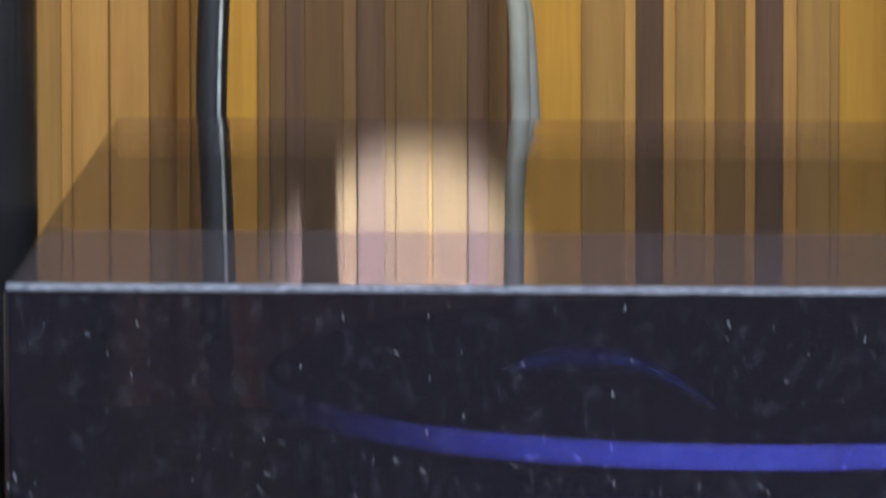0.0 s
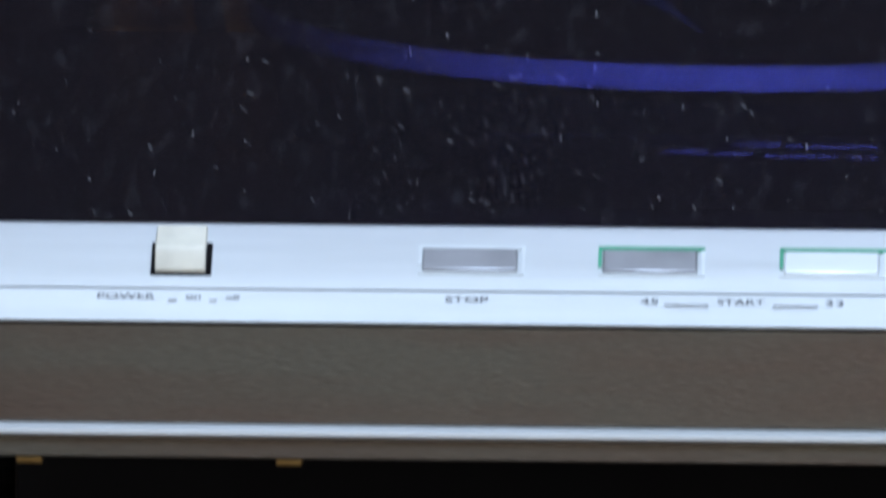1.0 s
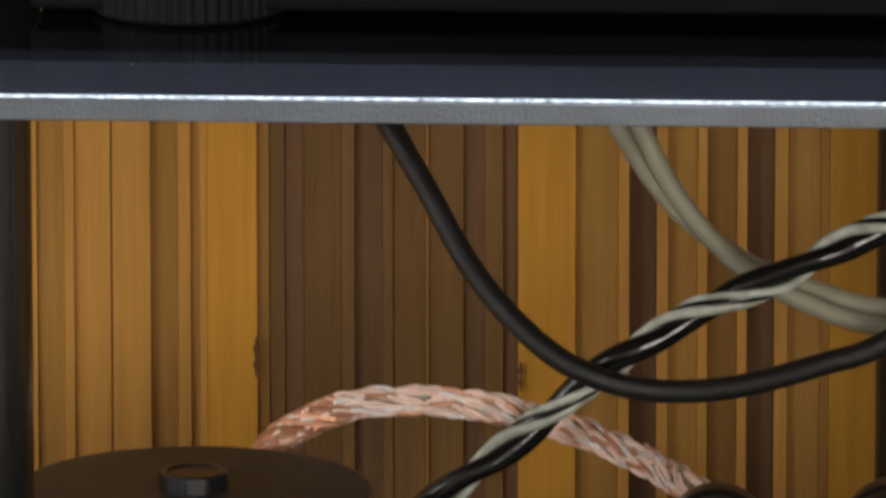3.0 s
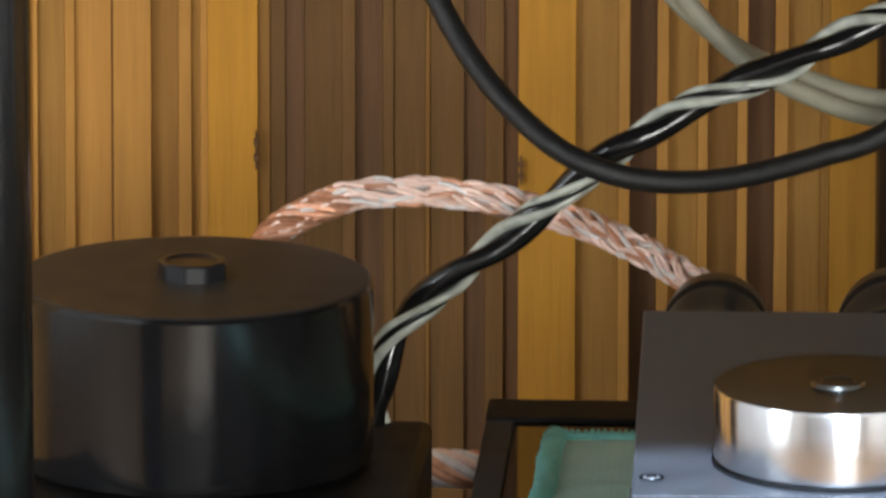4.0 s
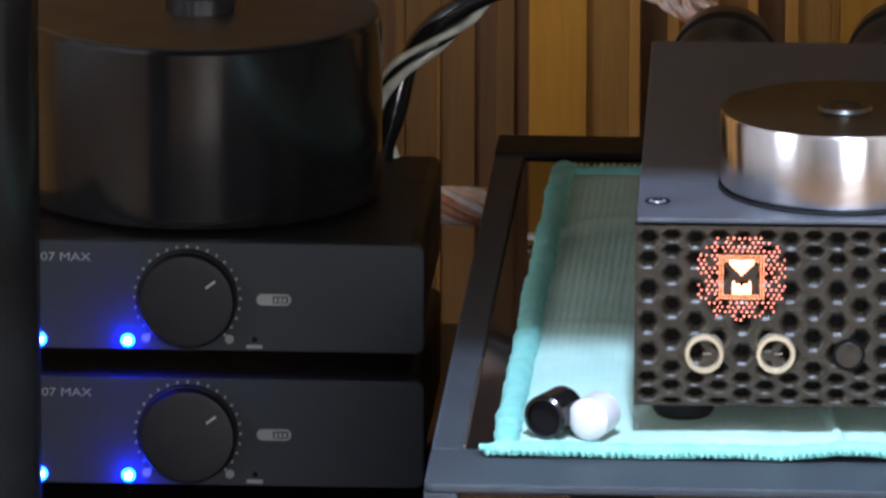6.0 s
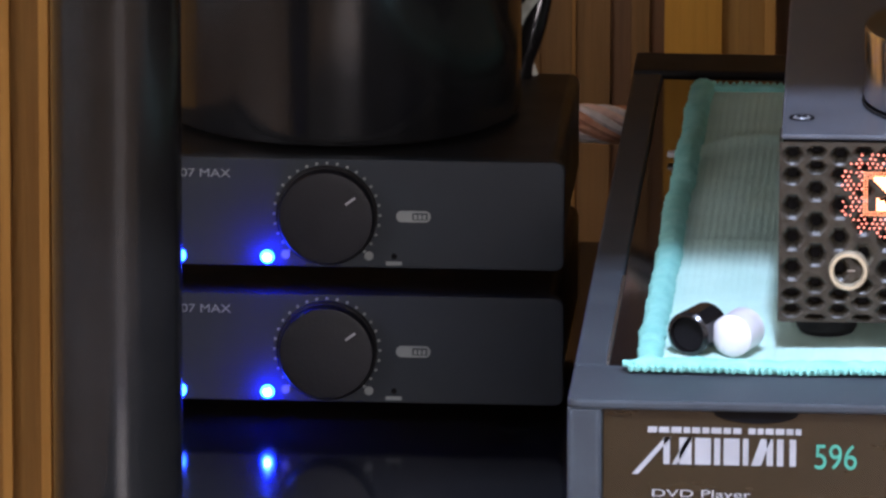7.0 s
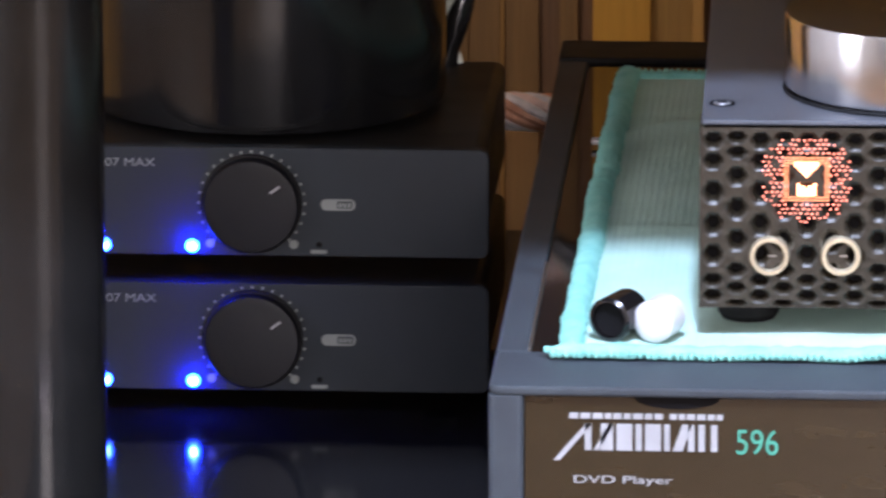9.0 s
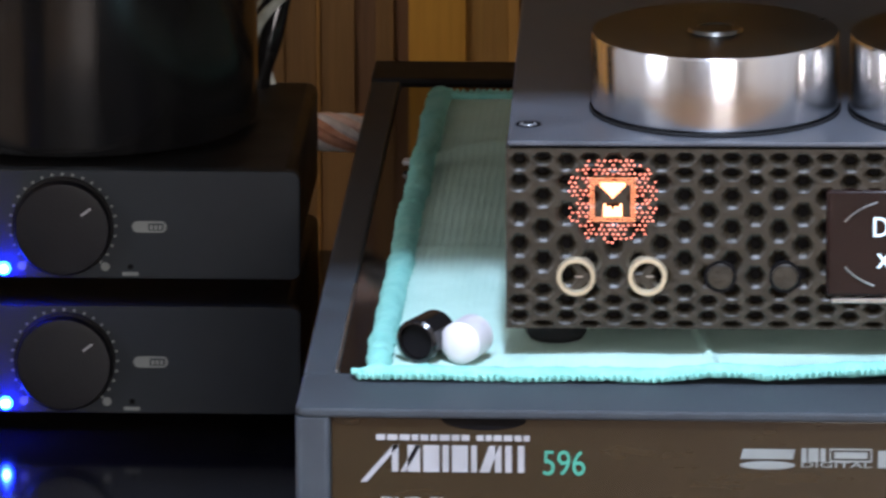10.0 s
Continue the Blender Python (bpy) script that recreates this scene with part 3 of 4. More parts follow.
part("front_edge", box(CX0, CX1, -0.0008, 0.0016, CZ1 - 0.0022, CZ1 + 0.0004, 0.0007), cover_edge, cover, "uneven bright front edge")
part("side_edge", box(CX0 - 0.0006, CX0 + 0.001, -0.0004, 0.001, CZ0, CZ1 - 0.0024, 0.0004), black_gloss, cover)
part("dust_smear", box(CX0 + 0.001, CX1 - 0.001, -0.0006, -0.0004, CZ0, CZ1 - 0.003), smear_and_haze, cover, "faint smears, dust and a painted haze")
rng = random.Random(4)
specks = bmesh.new()
for _ in range(420):
    x, z, a = rng.uniform(CX0, 0.2), rng.uniform(CZ0, CZ1), rng.uniform(-0.6, 0.6)
    w, h = rng.uniform(0.00012, 0.0004), rng.uniform(0.0003, 0.0026) if rng.random() < 0.3 else rng.uniform(0.00015, 0.0004)
    bmesh.ops.create_cube(specks, size=1, matrix=Matrix.Translation((x, -0.0008, z)) @ Matrix.Rotation(a - 0.4, 4, "Y") @ Matrix.Diagonal((w, 0.0001, h, 1)))
for _ in range(70):  # wiping scratches, slanting the same way
    x, z, a = rng.gauss(0.0, 0.034), rng.uniform(1.063, 1.112), rng.uniform(0.3, 1.1)
    bmesh.ops.create_cube(specks, size=1, matrix=Matrix.Translation((x, -0.0008, z)) @ Matrix.Rotation(-a, 4, "Y") @ Matrix.Diagonal((rng.uniform(0.0001, 0.0002), 0.0001, rng.uniform(0.0006, 0.0032), 1)))
tagged(part("dust_specks", specks, dust, cover), kind="stuff")

# ---------------------------------------------------------------- amplifiers
AX0, AX1, AY = -0.2236, -0.0444, 0.33


def amplifier(z0, z1, label):
    amp = thing("amplifier", label, "amplifier", "stacked amplifiers")
    KX, KZ = -0.1348, z0 + 0.0207
    body = part("body", box(AX0 + 0.002, AX1 - 0.002, AY + 0.004, AY + 0.15, z0 + 0.001, z1 - 0.0006, 0.004, 3), amp_body, amp)
    part("front_panel", plate(AX0, AX1, AY, AY + 0.006, z0, z1, 1, 0.0036, 0.0005), amp_front, amp, "dark blue-grey metal front panel")
    for x in (AX0 + 0.02, AX1 - 0.02):
        part("foot", lathe([(0, z0 - 0.0042), (0.007, z0 - 0.0042), (0.008, z0 + 0.0012), (0, z0 + 0.0012)], 24, Matrix.Translation((x, AY + 0.03, 0))), rubber, amp)
    face = Matrix.Translation((KX, AY, KZ)) @ FRONT
    knob = part("volume_knob", lathe([(0, 0.0), (0.0185, 0.0), (0.0187, 0.0006), (0.0184, 0.0056), (0.0177, 0.0068), (0.0160, 0.0070), (0, 0.0066)], 72, face), knob_black, amp)
    part("collar", lathe([(0.0187, 0.0), (0.0193, 0.0), (0.0193, 0.0030), (0.0187, 0.0034)], 72, face), black_matt, knob)
    part("pointer", box(-0.0004, 0.0004, -0.0001, 0.0004, 0.0, 0.0045), white_print, knob).matrix_basis = Matrix.Translation((KX, AY - 0.0074, KZ)) @ Matrix.Rotation(radians(53), 4, "Y") @ Matrix.Translation((0, 0, 0.0095))
    for k in range(25):
        a = radians(225 - k * 270 / 24)
        tick = part("scale_dot", lathe([(0, 0.0006), (0.00055, 0.0004), (0.00055, 0.0)], 10, Matrix.Translation((KX + 0.0202 * math.cos(a), AY, KZ + 0.0202 * math.sin(a))) @ FRONT), pale_print, amp)
    writing("lettering", "A07 MAX", AX0 + 0.0290, z1 - 0.0077, AY - 0.0004, 0.0032, 0.0230, pale_print, amp)
    pill = bmesh.new()
    bmesh.ops.create_cone(pill, cap_ends=True, segments=32, radius1=0.0022, radius2=0.0022, depth=0.001)
    for v in pill.verts:
        v.co.x += math.copysign(0.0044, v.co.x) if abs(v.co.x) > 1e-6 else 0
    bmesh.ops.transform(pill, matrix=FRONT, verts=pill.verts)
    sw = part("source_switch", pill, pale_print, amp, "pale pill-shaped mode mark")
    sw.location = (-0.1018, AY, KZ - 0.0002)
    part("switch_slider", box(-0.0004, 0.0054, -0.0008, 0.0, -0.0014, 0.0014, 0.0003), amp_front, sw)
    for k in range(3):
        part("printed_line", box(0.0002 + 0.0017 * k, 0.0014 + 0.0017 * k, -0.0010, -0.0004, -0.0009, 0.0009), pale_print, sw)
    part("mark", lathe([(0, 0.0006), (0.0017, 0.0005), (0.0017, 0)], 20, Matrix.Translation((KX + 0.0160, AY, z0 + 0.0047)) @ FRONT), pale_print, amp)
    part("mark", lathe([(0, 0.0006), (0.0017, 0.0005), (0.0017, 0)], 20, Matrix.Translation((KX - 0.0159, AY, z0 + 0.0047)) @ FRONT), pale_print, amp)
    part("mark", box(-0.1123, -0.1062, AY - 0.0004, AY + 0.001, z0 + 0.0012, z0 + 0.0026), pale_print, amp)
    part("hole", lathe([(0, 0.0004), (0.0009, 0.0004), (0.0011, 0)], 16, Matrix.Translation((-0.1092, AY, z0 + 0.0046)) @ FRONT), recess, amp)
    for x in (-0.1577, -0.1915):
        led = part("indicator_light", lathe([(0, 0.0014), (0.0022, 0.0009), (0.0027, 0)], 20, Matrix.Translation((x, AY, z0 + 0.0036)) @ FRONT), led_blue, amp, "lit blue indicator light")
        part("lens", lathe([(0, 0.0020), (0.0012, 0.0015), (0.0014, 0.0008)], 16, Matrix.Translation((x, AY, z0 + 0.0036)) @ FRONT), led_core, led)
    return amp


amplifier(0.5105, 0.5528, "dark compact amplifier with round knob on the black shelf")
amplifier(0.5638, 0.6062, "dark compact amplifier with round knob stacked on another")
for z in (0.5672, 0.5137):
    lamp("indicator_glow", "POINT", pose(-0.1577, AY - 0.0036, z + 0.0003), 0.10, (0.0, 0.006, 1.0), soft=0.001)

# black weight on the amplifiers
weight_black = material("weight_black", (0.005, 0.005, 0.0055), 0.17, other=(0.009, 0.009, 0.009), scale=26, stretch=(3, 3, 0.6), bump=0.06, bump_scale=60, fine=0.3)
weight_black.node_tree.nodes["Principled BSDF"].inputs["Specular IOR Level"].default_value = 0.46
weight = thing("record_weight", "glossy black cylindrical weight with a small hub on the amplifier", "weight")
WM = Matrix.Translation((-0.1358, 0.411, 0))
part("body", lathe([(0, 0.6068), (0.066, 0.6068), (0.0695, 0.6085), (0.0702, 0.612), (0.0702, 0.6765), (0.0692, 0.678), (0, 0.678)], 128, WM), weight_black, weight)
part("top_plate", lathe([(0, 0.6788), (0.068, 0.6788), (0.0688, 0.6781)], 128, WM), material("weight_top", (0.022, 0.019, 0.017), 0.5, scale=40, bump=0.2, bump_scale=900), weight, "matt dark brown top")
hub = lathe([(0, 0.6848), (0.0095, 0.6848), (0.0105, 0.6857), (0.0128, 0.6857), (0.0136, 0.6849), (0.0136, 0.6788)], 64)
for v in hub.verts:  # shallow flutes round the grip
    if v.co.xy.length > 0.012:
        v.co.xy *= 1 - 0.05 * (1 + math.cos(9 * math.atan2(v.co.y, v.co.x))) / 2
bmesh.ops.transform(hub, matrix=WM, verts=hub.verts)
part("hub", hub, black_paint, weight, "fluted black hub")

# ---------------------------------------------------------------- disc player
player = thing("disc_player", "grey disc player with dark glass top on the black shelf", "disc player")
PX0, PX1, PZ0, PZ1, PY1 = -0.0256, 0.30, 0.509, 0.605, 0.514
part("case", box(PX0 + 0.003, PX1 - 0.003, 0.012, PY1, PZ0, PZ1 - 0.004, 0.002), player_grey, player)
part("top_front_bar", plate(PX0, PX1, 0.0, 0.047, PZ1 - 0.0035, PZ1, 2, 0.0045, 0.0011), player_grey, player, "grey moulded top front bar")
part("side_bar", box(PX0, PX0 + 0.0115, 0.0472, PY1 - 0.03, PZ1 - 0.0035, PZ1 - 0.0004, 0.001, 2), player_grey, player)
part("side_bar", box(PX1 - 0.0115, PX1, 0.0472, PY1 - 0.03, PZ1 - 0.0035, PZ1 - 0.0004, 0.001, 2), player_grey, player)
part("rear_bar", box(PX0, PX1, PY1 - 0.0298, PY1, PZ1 - 0.0035, PZ1 + 0.0008, 0.001, 2), black_matt, player)
part("glass_top", box(PX0 + 0.0117, PX1 - 0.0117, 0.0474, PY1 - 0.030, PZ1 - 0.0035, PZ1 - 0.0012, 0.0004), black_glass, player, "black glass top")
# thin steel strip stands for the highlight on the frame's inner bevel
part("edge_trim", box(PX0 + 0.0112, PX0 + 0.0121, 0.05, 0.17, PZ1 - 0.001, PZ1 + 0.0002), steel_brushed, player)
part("front_stile", plate(PX0, PX0 + 0.0122, 0.0, 0.0118, PZ0, PZ1 - 0.0035, 2, 0.0022, 0.0002), player_grey, player)
part("front_stile", plate(PX1 - 0.0122, PX1, 0.0, 0.0118, PZ0, PZ1 - 0.0035, 2, 0.0022, 0.0002), player_grey, player)
part("front_glass", box(PX0 + 0.0124, PX1 - 0.0124, 0.003, 0.0116, PZ0 + 0.003, PZ1 - 0.0040, 0.0003), player_panel, player, "smoked brown front glass")
# flat dark ellipse at the glass's upper edge
part("dark_ellipse", lathe([(0, 0.0006), (0.0148, 0.0004), (0.0148, 0)], 40, Matrix.Translation((0.0402, 0.0030, PZ1 - 0.0043)) @ Matrix.Diagonal((1, 1, 0.26, 1)) @ FRONT), recess, player)
for x in (PX0 + 0.03, PX1 - 0.03):
    for y in (0.05, 0.45):
        part("foot", lathe([(0, 0.5005), (0.012, 0.5005), (0.013, 0.503), (0.013, PZ0), (0, PZ0)], 24, Matrix.Translation((x, y, 0))), rubber, player)
FY = 0.0026
# maker's name as plain bars and slanted shapes
rng = random.Random(2)
at = 0.0025
for w in [0.0042, 0.0046, 0.0046, 0.0032, 0.0038, 0.0034, 0.0046, 0.0036, 0.0038, 0, 0.0034, 0.003, 0.0038, 0.004, 0.0034, 0.003]:
    if w:
        part("maker_bar", box(at, at + 0.93 * w - 0.0007, FY, FY + 0.0006, 0.5930, 0.5950), white_print, player)
    at += 0.93 * w or 0.0018


def slanted(x0, x1, z0, z1, lean):
    bm = box(x0, x1, FY, FY + 0.0006, z0, z1)
    for v in bm.verts:
        v.co.x += lean * (v.co.z - z0)
    return bm


for x0, x1, z0, lean in ((-0.0030, -0.0008, 0.5778, 0.85), (0.0080, 0.0102, 0.5816, 0.0), (0.0110, 0.0128, 0.5816, 0.55), (0.0135, 0.0178, 0.5816, 0.0), (0.0190, 0.0245, 0.5816, 0.0), (0.0257, 0.0278, 0.5816, 0.0),
                         (0.0290, 0.0345, 0.5816, 0.0), (0.0357, 0.0376, 0.5816, 0.0), (0.0386, 0.0420, 0.5816, 0.35), (0.0440, 0.0462, 0.5816, 0.0), (0.0476, 0.0498, 0.5816, 0.0), (0.0520, 0.0542, 0.5816, 0.0)):
    part("maker_mark", slanted(x0, x1, z0, 0.5912, lean), white_print, player)
writing("lettering", "596", 0.0608, 0.5808, FY, 0.0090, 0.0146, teal_print, player)
writing("lettering", "DVD Player", 0.0042, 0.5688, FY, 0.0036, 0.0345, white_print, player)
# disc and sound format marks as plain shapes
part("disc_mark", slanted(0.1296, 0.1478, 0.5875, 0.5910, 0.25), pale_print, player)
part("disc_mark", lathe([(0, 0.0006), (0.0096, 0.0005), (0.0096, 0)], 32, Matrix.Translation((0.1390, 0.0030, 0.5852)) @ Matrix.Diagonal((1, 1, 0.15, 1)) @ FRONT), pale_print, player)
for x0, x1 in ((0.1508, 0.1526), (0.1532, 0.1568), (0.1574, 0.1592)):
    part("sound_mark", box(x0, x1, FY, FY + 0.0006, 0.5866, 0.5914), pale_print, player)
for x0, x1, z0, z1 in ((0.1606, 0.1754, 0.5909, 0.5914), (0.1606, 0.1754, 0.5866, 0.5871), (0.1606, 0.1611, 0.5871, 0.5909), (0.1749, 0.1754, 0.5871, 0.5909), (0.1622, 0.1738, 0.5879, 0.5901)):
    part("sound_mark", box(x0, x1, FY, FY + 0.0006, z0, z1), pale_print, player)
writing("lettering", "DIGITAL", 0.1508, 0.5846, FY, 0.0020, 0.0246, pale_print, player)
part("sound_mark", box(0.1775, 0.1850, FY, FY + 0.0006, 0.5846, 0.5908), pale_print, player)

# ---------------------------------------------------------------- cloth on the player
cloth = thing("microfibre_cloth", "turquoise ribbed microfibre cloth spread on the disc player", "cloth")
CLX0, CLX1, CLY0, CLY1 = -0.0005, 0.27, 0.038, 0.446


def cloth_z(x, y):
    return PZ1 + 0.0026 + 0.0009 * noise.noise(Vector((x * 30, y * 18, 0))) + 0.0012 * math.exp(-((y - 0.21) / 0.004) ** 2) + 0.0022 * math.exp(-((y - 0.37 + 1.2 * (x - 0.03) ** 2 / 0.03) / 0.008) ** 2) + 0.004 * max(0.0, x - 0.1) / 0.1 * math.exp(-((y - 0.038) / 0.02) ** 2)


def cloth_x(y):
    return CLX0 + 0.0022 * noise.noise(Vector((0, y * 14, 3))) + 0.006 * (y - CLY0)


sheet = bmesh.new()
NX, NY = 260, 110
grid = []
for j in range(NY + 1):
    y = CLY0 + (CLY1 - CLY0) * j / NY
    row = []
    for i in range(NX + 1):
        x = cloth_x(y) + (CLX1 - CLX0) * (i / NX) ** 1.3
        row.append(sheet.verts.new((x, y, cloth_z(x, y) + 0.00011 * math.sin(2 * math.pi * x / 0.0027) + 0.00015 * noise.noise(Vector((x * 300, y * 60, 2))))))
    grid.append(row)
for j in range(NY):
    for i in range(NX):
        sheet.faces.new((grid[j][i], grid[j][i + 1], grid[j + 1][i + 1], grid[j + 1][i]))
part("sheet", sheet, cloth_mat, cloth)


def hem(points, step, wide):
    """A rolled hem: a soft flattened band, uneven along its length."""
    path = spline(points, step)
    bm = tube(path, lambda s: wide * min(1.0, 0.5 + 18 * s) * (1 + 0.16 * noise.noise(Vector((s * 26, 0, 7))) + 0.08 * noise.noise(Vector((s * 90, 0, 3)))), 12)
    for v in bm.verts:
        lump = noise.noise_vector(v.co * 260) * 0.0007
        v.co = Vector((v.co.x + lump.x, v.co.y + lump.y, PZ1 + 0.0004 + (v.co.z + lump.z - PZ1) * 0.8))
    return bm


def beads(points, pitch, r):
    """The overlock stitches: one small tilted loop of thread after another."""
    path = spline(points, 60)
    bm = bmesh.new()
    gone = 0.0
    for p, q in zip(path, path[1:]):
        gone += (q - p).length
        if gone > pitch:
            gone -= pitch
            m = Matrix.Translation(q) @ Matrix.Rotation(rng.uniform(-0.4, 0.4), 4, "Z") @ Matrix.Diagonal((0.62, 1.25, 0.9, 1))
            bmesh.ops.create_icosphere(bm, subdivisions=1, radius=r * rng.uniform(0.88, 1.12), matrix=m)
    return bm


LEFT = [(cloth_x(y) + 0.0012, y, cloth_z(0, y) + 0.0010) for y in np.linspace(CLY0 - 0.002, CLY1, 12)]
FRONT_HEM = [(x, CLY0 + 0.002 * noise.noise(Vector((x * 25, 0, 1))), cloth_z(x, CLY0) + 0.0006) for x in np.linspace(CLX0 - 0.0075, CLX1, 14)]
REAR = [(x, CLY1, cloth_z(x, CLY1) + 0.0004) for x in np.linspace(CLX0, CLX1, 10)]
for line, wide in ((LEFT, 0.0047), (FRONT_HEM, 0.0032), (REAR, 0.0026)):
    band = part("hem", hem(line, 40, wide), hem_mat, cloth, "rolled teal hem")
    side = Vector((-0.0034, 0, -0.0012)) if line is LEFT else Vector((0, -0.0024 if line is FRONT_HEM else 0.002, -0.0010 if line is FRONT_HEM else 0.001))
    part("stitching", beads([Vector(p) + side for p in line], 0.0026, 0.0019), hem_mat, band)

part("tag", box(-0.0060, -0.0015, 0.345, 0.350, PZ1 + 0.0004, PZ1 + 0.0022, 0.0006), white_cap, cloth, "small white care tag")

# two little caps on the cloth


def cap(name, label, x, y, r, length, mat, turn, hollow):
    ob = thing(name, label, "cap")
    ob.matrix_world = Matrix.Translation((x, y, PZ1 + 0.0030 + r)) @ Matrix.Rotation(radians(turn), 4, "Z")
    prof = [(0, 0), (r, 0), (r, length - 0.001), (r - 0.001, length)]
    prof += [(r - 0.0016, length), (r - 0.0018, 0.003), (0, 0.003)] if hollow else [(r - 0.003, length + 0.0012), (0, length + 0.0016)]
    part("shell", lathe(prof, 40, Matrix.Translation((0, length / 2, 0)) @ FRONT), mat, ob)
    if hollow:
        # dark disc across the mouth stands for the shade inside the cap
        part("mouth_shade", lathe([(0, length - 0.003), (r - 0.0019, length - 0.002)], 40, Matrix.Translation((0, length / 2, 0)) @ FRONT), recess, ob)
    return ob


cap("rubber_cap", "small open black cap lying on the cloth", 0.0172, 0.0560, 0.0080, 0.016, black_gloss, -24, True)
cap("plastic_cap", "small white cap lying on the cloth", 0.0316, 0.0545, 0.0076, 0.013, white_cap, -20, False)

# ---------------------------------------------------------------- converter with the glowing mark
dac = thing("converter", "dark digital converter with a pierced front and glowing orange mark", "converter")
DX0, DX1, DY, DY1, DZ0, DZ1 = 0.0462, 0.2700, 0.058, 0.334, 0.6190, 0.6868
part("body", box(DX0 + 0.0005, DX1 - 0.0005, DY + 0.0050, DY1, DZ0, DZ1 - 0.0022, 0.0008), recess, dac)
part("top_plate", box(DX0, DX1, DY + 0.0012, DY1, DZ1 - 0.002, DZ1, 0.0008), dac_top, dac, "grey satin metal top plate")
screw = part("screw", lathe([(0, 0.0006), (0.0028, 0.0006), (0.0032, 0)], 24, Matrix.Translation((DX0 + 0.0068, DY + 0.025, DZ1))), grey_button, dac)
part("screw_slot", box(DX0 + 0.0050, DX0 + 0.0086, DY + 0.0235, DY + 0.0265, DZ1 + 0.0005, DZ1 + 0.0008), recess, screw)
part("screw_ring", lathe([(0.0034, 0.0001), (0.0036, 0.0005), (0.0044, 0.0005), (0.0046, 0.0001)], 24, Matrix.Translation((DX0 + 0.0068, DY + 0.025, DZ1))), recess, screw)
for x in (DX0 + 0.0165, DX1 - 0.0165):
    for y in (DY + 0.028, DY1 - 0.03):
        part("foot", lathe([(0, 0.6085), (0.0095, 0.6085), (0.0108, 0.6105), (0.0108, DZ0 + 0.0005), (0, DZ0 + 0.0005)], 32, Matrix.Translation((x, y, 0))), rubber, dac)
# front lattice: pockets in staggered columns, closer together near the top and the foot
lattice = bmesh.new()
PITCH = 0.00832
SCREEN = (0.1582, 0.2300, 0.6312, 0.6700)
ROWS_A = [0.0016, 0.0070, 0.0135, 0.0243, 0.0358, 0.0476, 0.0562, 0.0617]
ROWS_B = [0.0041, 0.0098, 0.0190, 0.0300, 0.0417, 0.0530, 0.0605]
EIGHT = [(-1, -0.30), (-0.45, -1), (0.45, -1), (1, -0.30), (1, 0.30), (0.45, 1), (-0.45, 1), (-1, 0.30)]


def pocket(x0, x1, z0, z1, zc, hw, hh):
    """A cell of the front with an eight-sided pocket sunk into it."""
    xc = (x0 + x1) / 2
    outer = [lattice.verts.new((x, DY, z)) for x, z in ((x0, z0), (x1, z0), (x1, z1), (x0, z1))]
    rings = []
    for k, y in ((1.0, DY), (0.92, DY + 0.0002), (0.76, DY + 0.0008), (0.62, DY + 0.0016), (0.52, DY + 0.0030), (0.42, DY + 0.0056)):
        rings.append([lattice.verts.new((xc + u * hw * k, y, zc + v * hh * k)) for u, v in EIGHT])
    r = rings[0]
    o = outer
    for f in ((o[0], o[1], r[2], r[1]), (o[1], r[3], r[2]), (o[1], o[2], r[4], r[3]), (o[2], r[5], r[4]), (o[2], o[3], r[6], r[5]), (o[3], r[7], r[6]), (o[3], o[0], r[0], r[7]), (o[0], r[1], r[0])):
        lattice.faces.new(f)
    for a, b in zip(rings, rings[1:]):
        for k in range(8):
            lattice.faces.new((a[k], a[(k + 1) % 8], b[(k + 1) % 8], b[k]))


jit = random.Random(5)
cols = int((DX1 - DX0) / PITCH)
TOP = DZ1 - 0.0024 - DZ0
for c in range(cols):
    x0 = DX0 + c * PITCH
    rows = ROWS_A if c % 2 else ROWS_B
    cuts = [0.0] + [(p + q) / 2 for p, q in zip(rows, rows[1:])] + [TOP]
    for h, lo, hi in zip(rows, cuts, cuts[1:]):
        pocket(x0, x0 + PITCH, DZ0 + lo, DZ0 + hi, DZ0 + h, 0.0040 + jit.uniform(-0.0001, 0.0001), min(0.0047, min(h - lo, hi - h) - 0.0002) * jit.uniform(0.95, 1.0))
box(DX0 + cols * PITCH, DX1, DY, DY + 0.005, DZ0, DZ1 - 0.0024, bm=lattice)
box(DX0 - 0.0006, DX0 - 0.0001, DY, DY + 0.02, DZ0, DZ1 - 0.0024, bm=lattice)
bmesh.ops.recalc_face_normals(lattice, faces=lattice.faces)
part("front_lattice", lattice, dac_front, dac, "glossy dark brown pierced front")
for x, z in ((0.0703, 0.6380), (0.0955, 0.6382)):
    ring = Matrix.Translation((x, DY, z)) @ FRONT
    jack = part("headphone_jack", lathe([(0.0050, -0.003), (0.0050, 0.0014), (0.0055, 0.0022), (0.0066, 0.0022), (0.0071, 0.0014), (0.0071, -0.003)], 48, ring), jack_metal, dac, "pale brass headphone socket")
    part("socket", lathe([(0, -0.0052), (0.0042, -0.0052), (0.0046, -0.0026), (0.0050, -0.0008), (0.0051, 0.0012)], 32, ring), black_gloss, jack)
    part("contact", box(x - 0.0005, x + 0.0024, DY - 0.0002, DY + 0.0006, z - 0.0004, z + 0.0001), steel_brushed, jack)
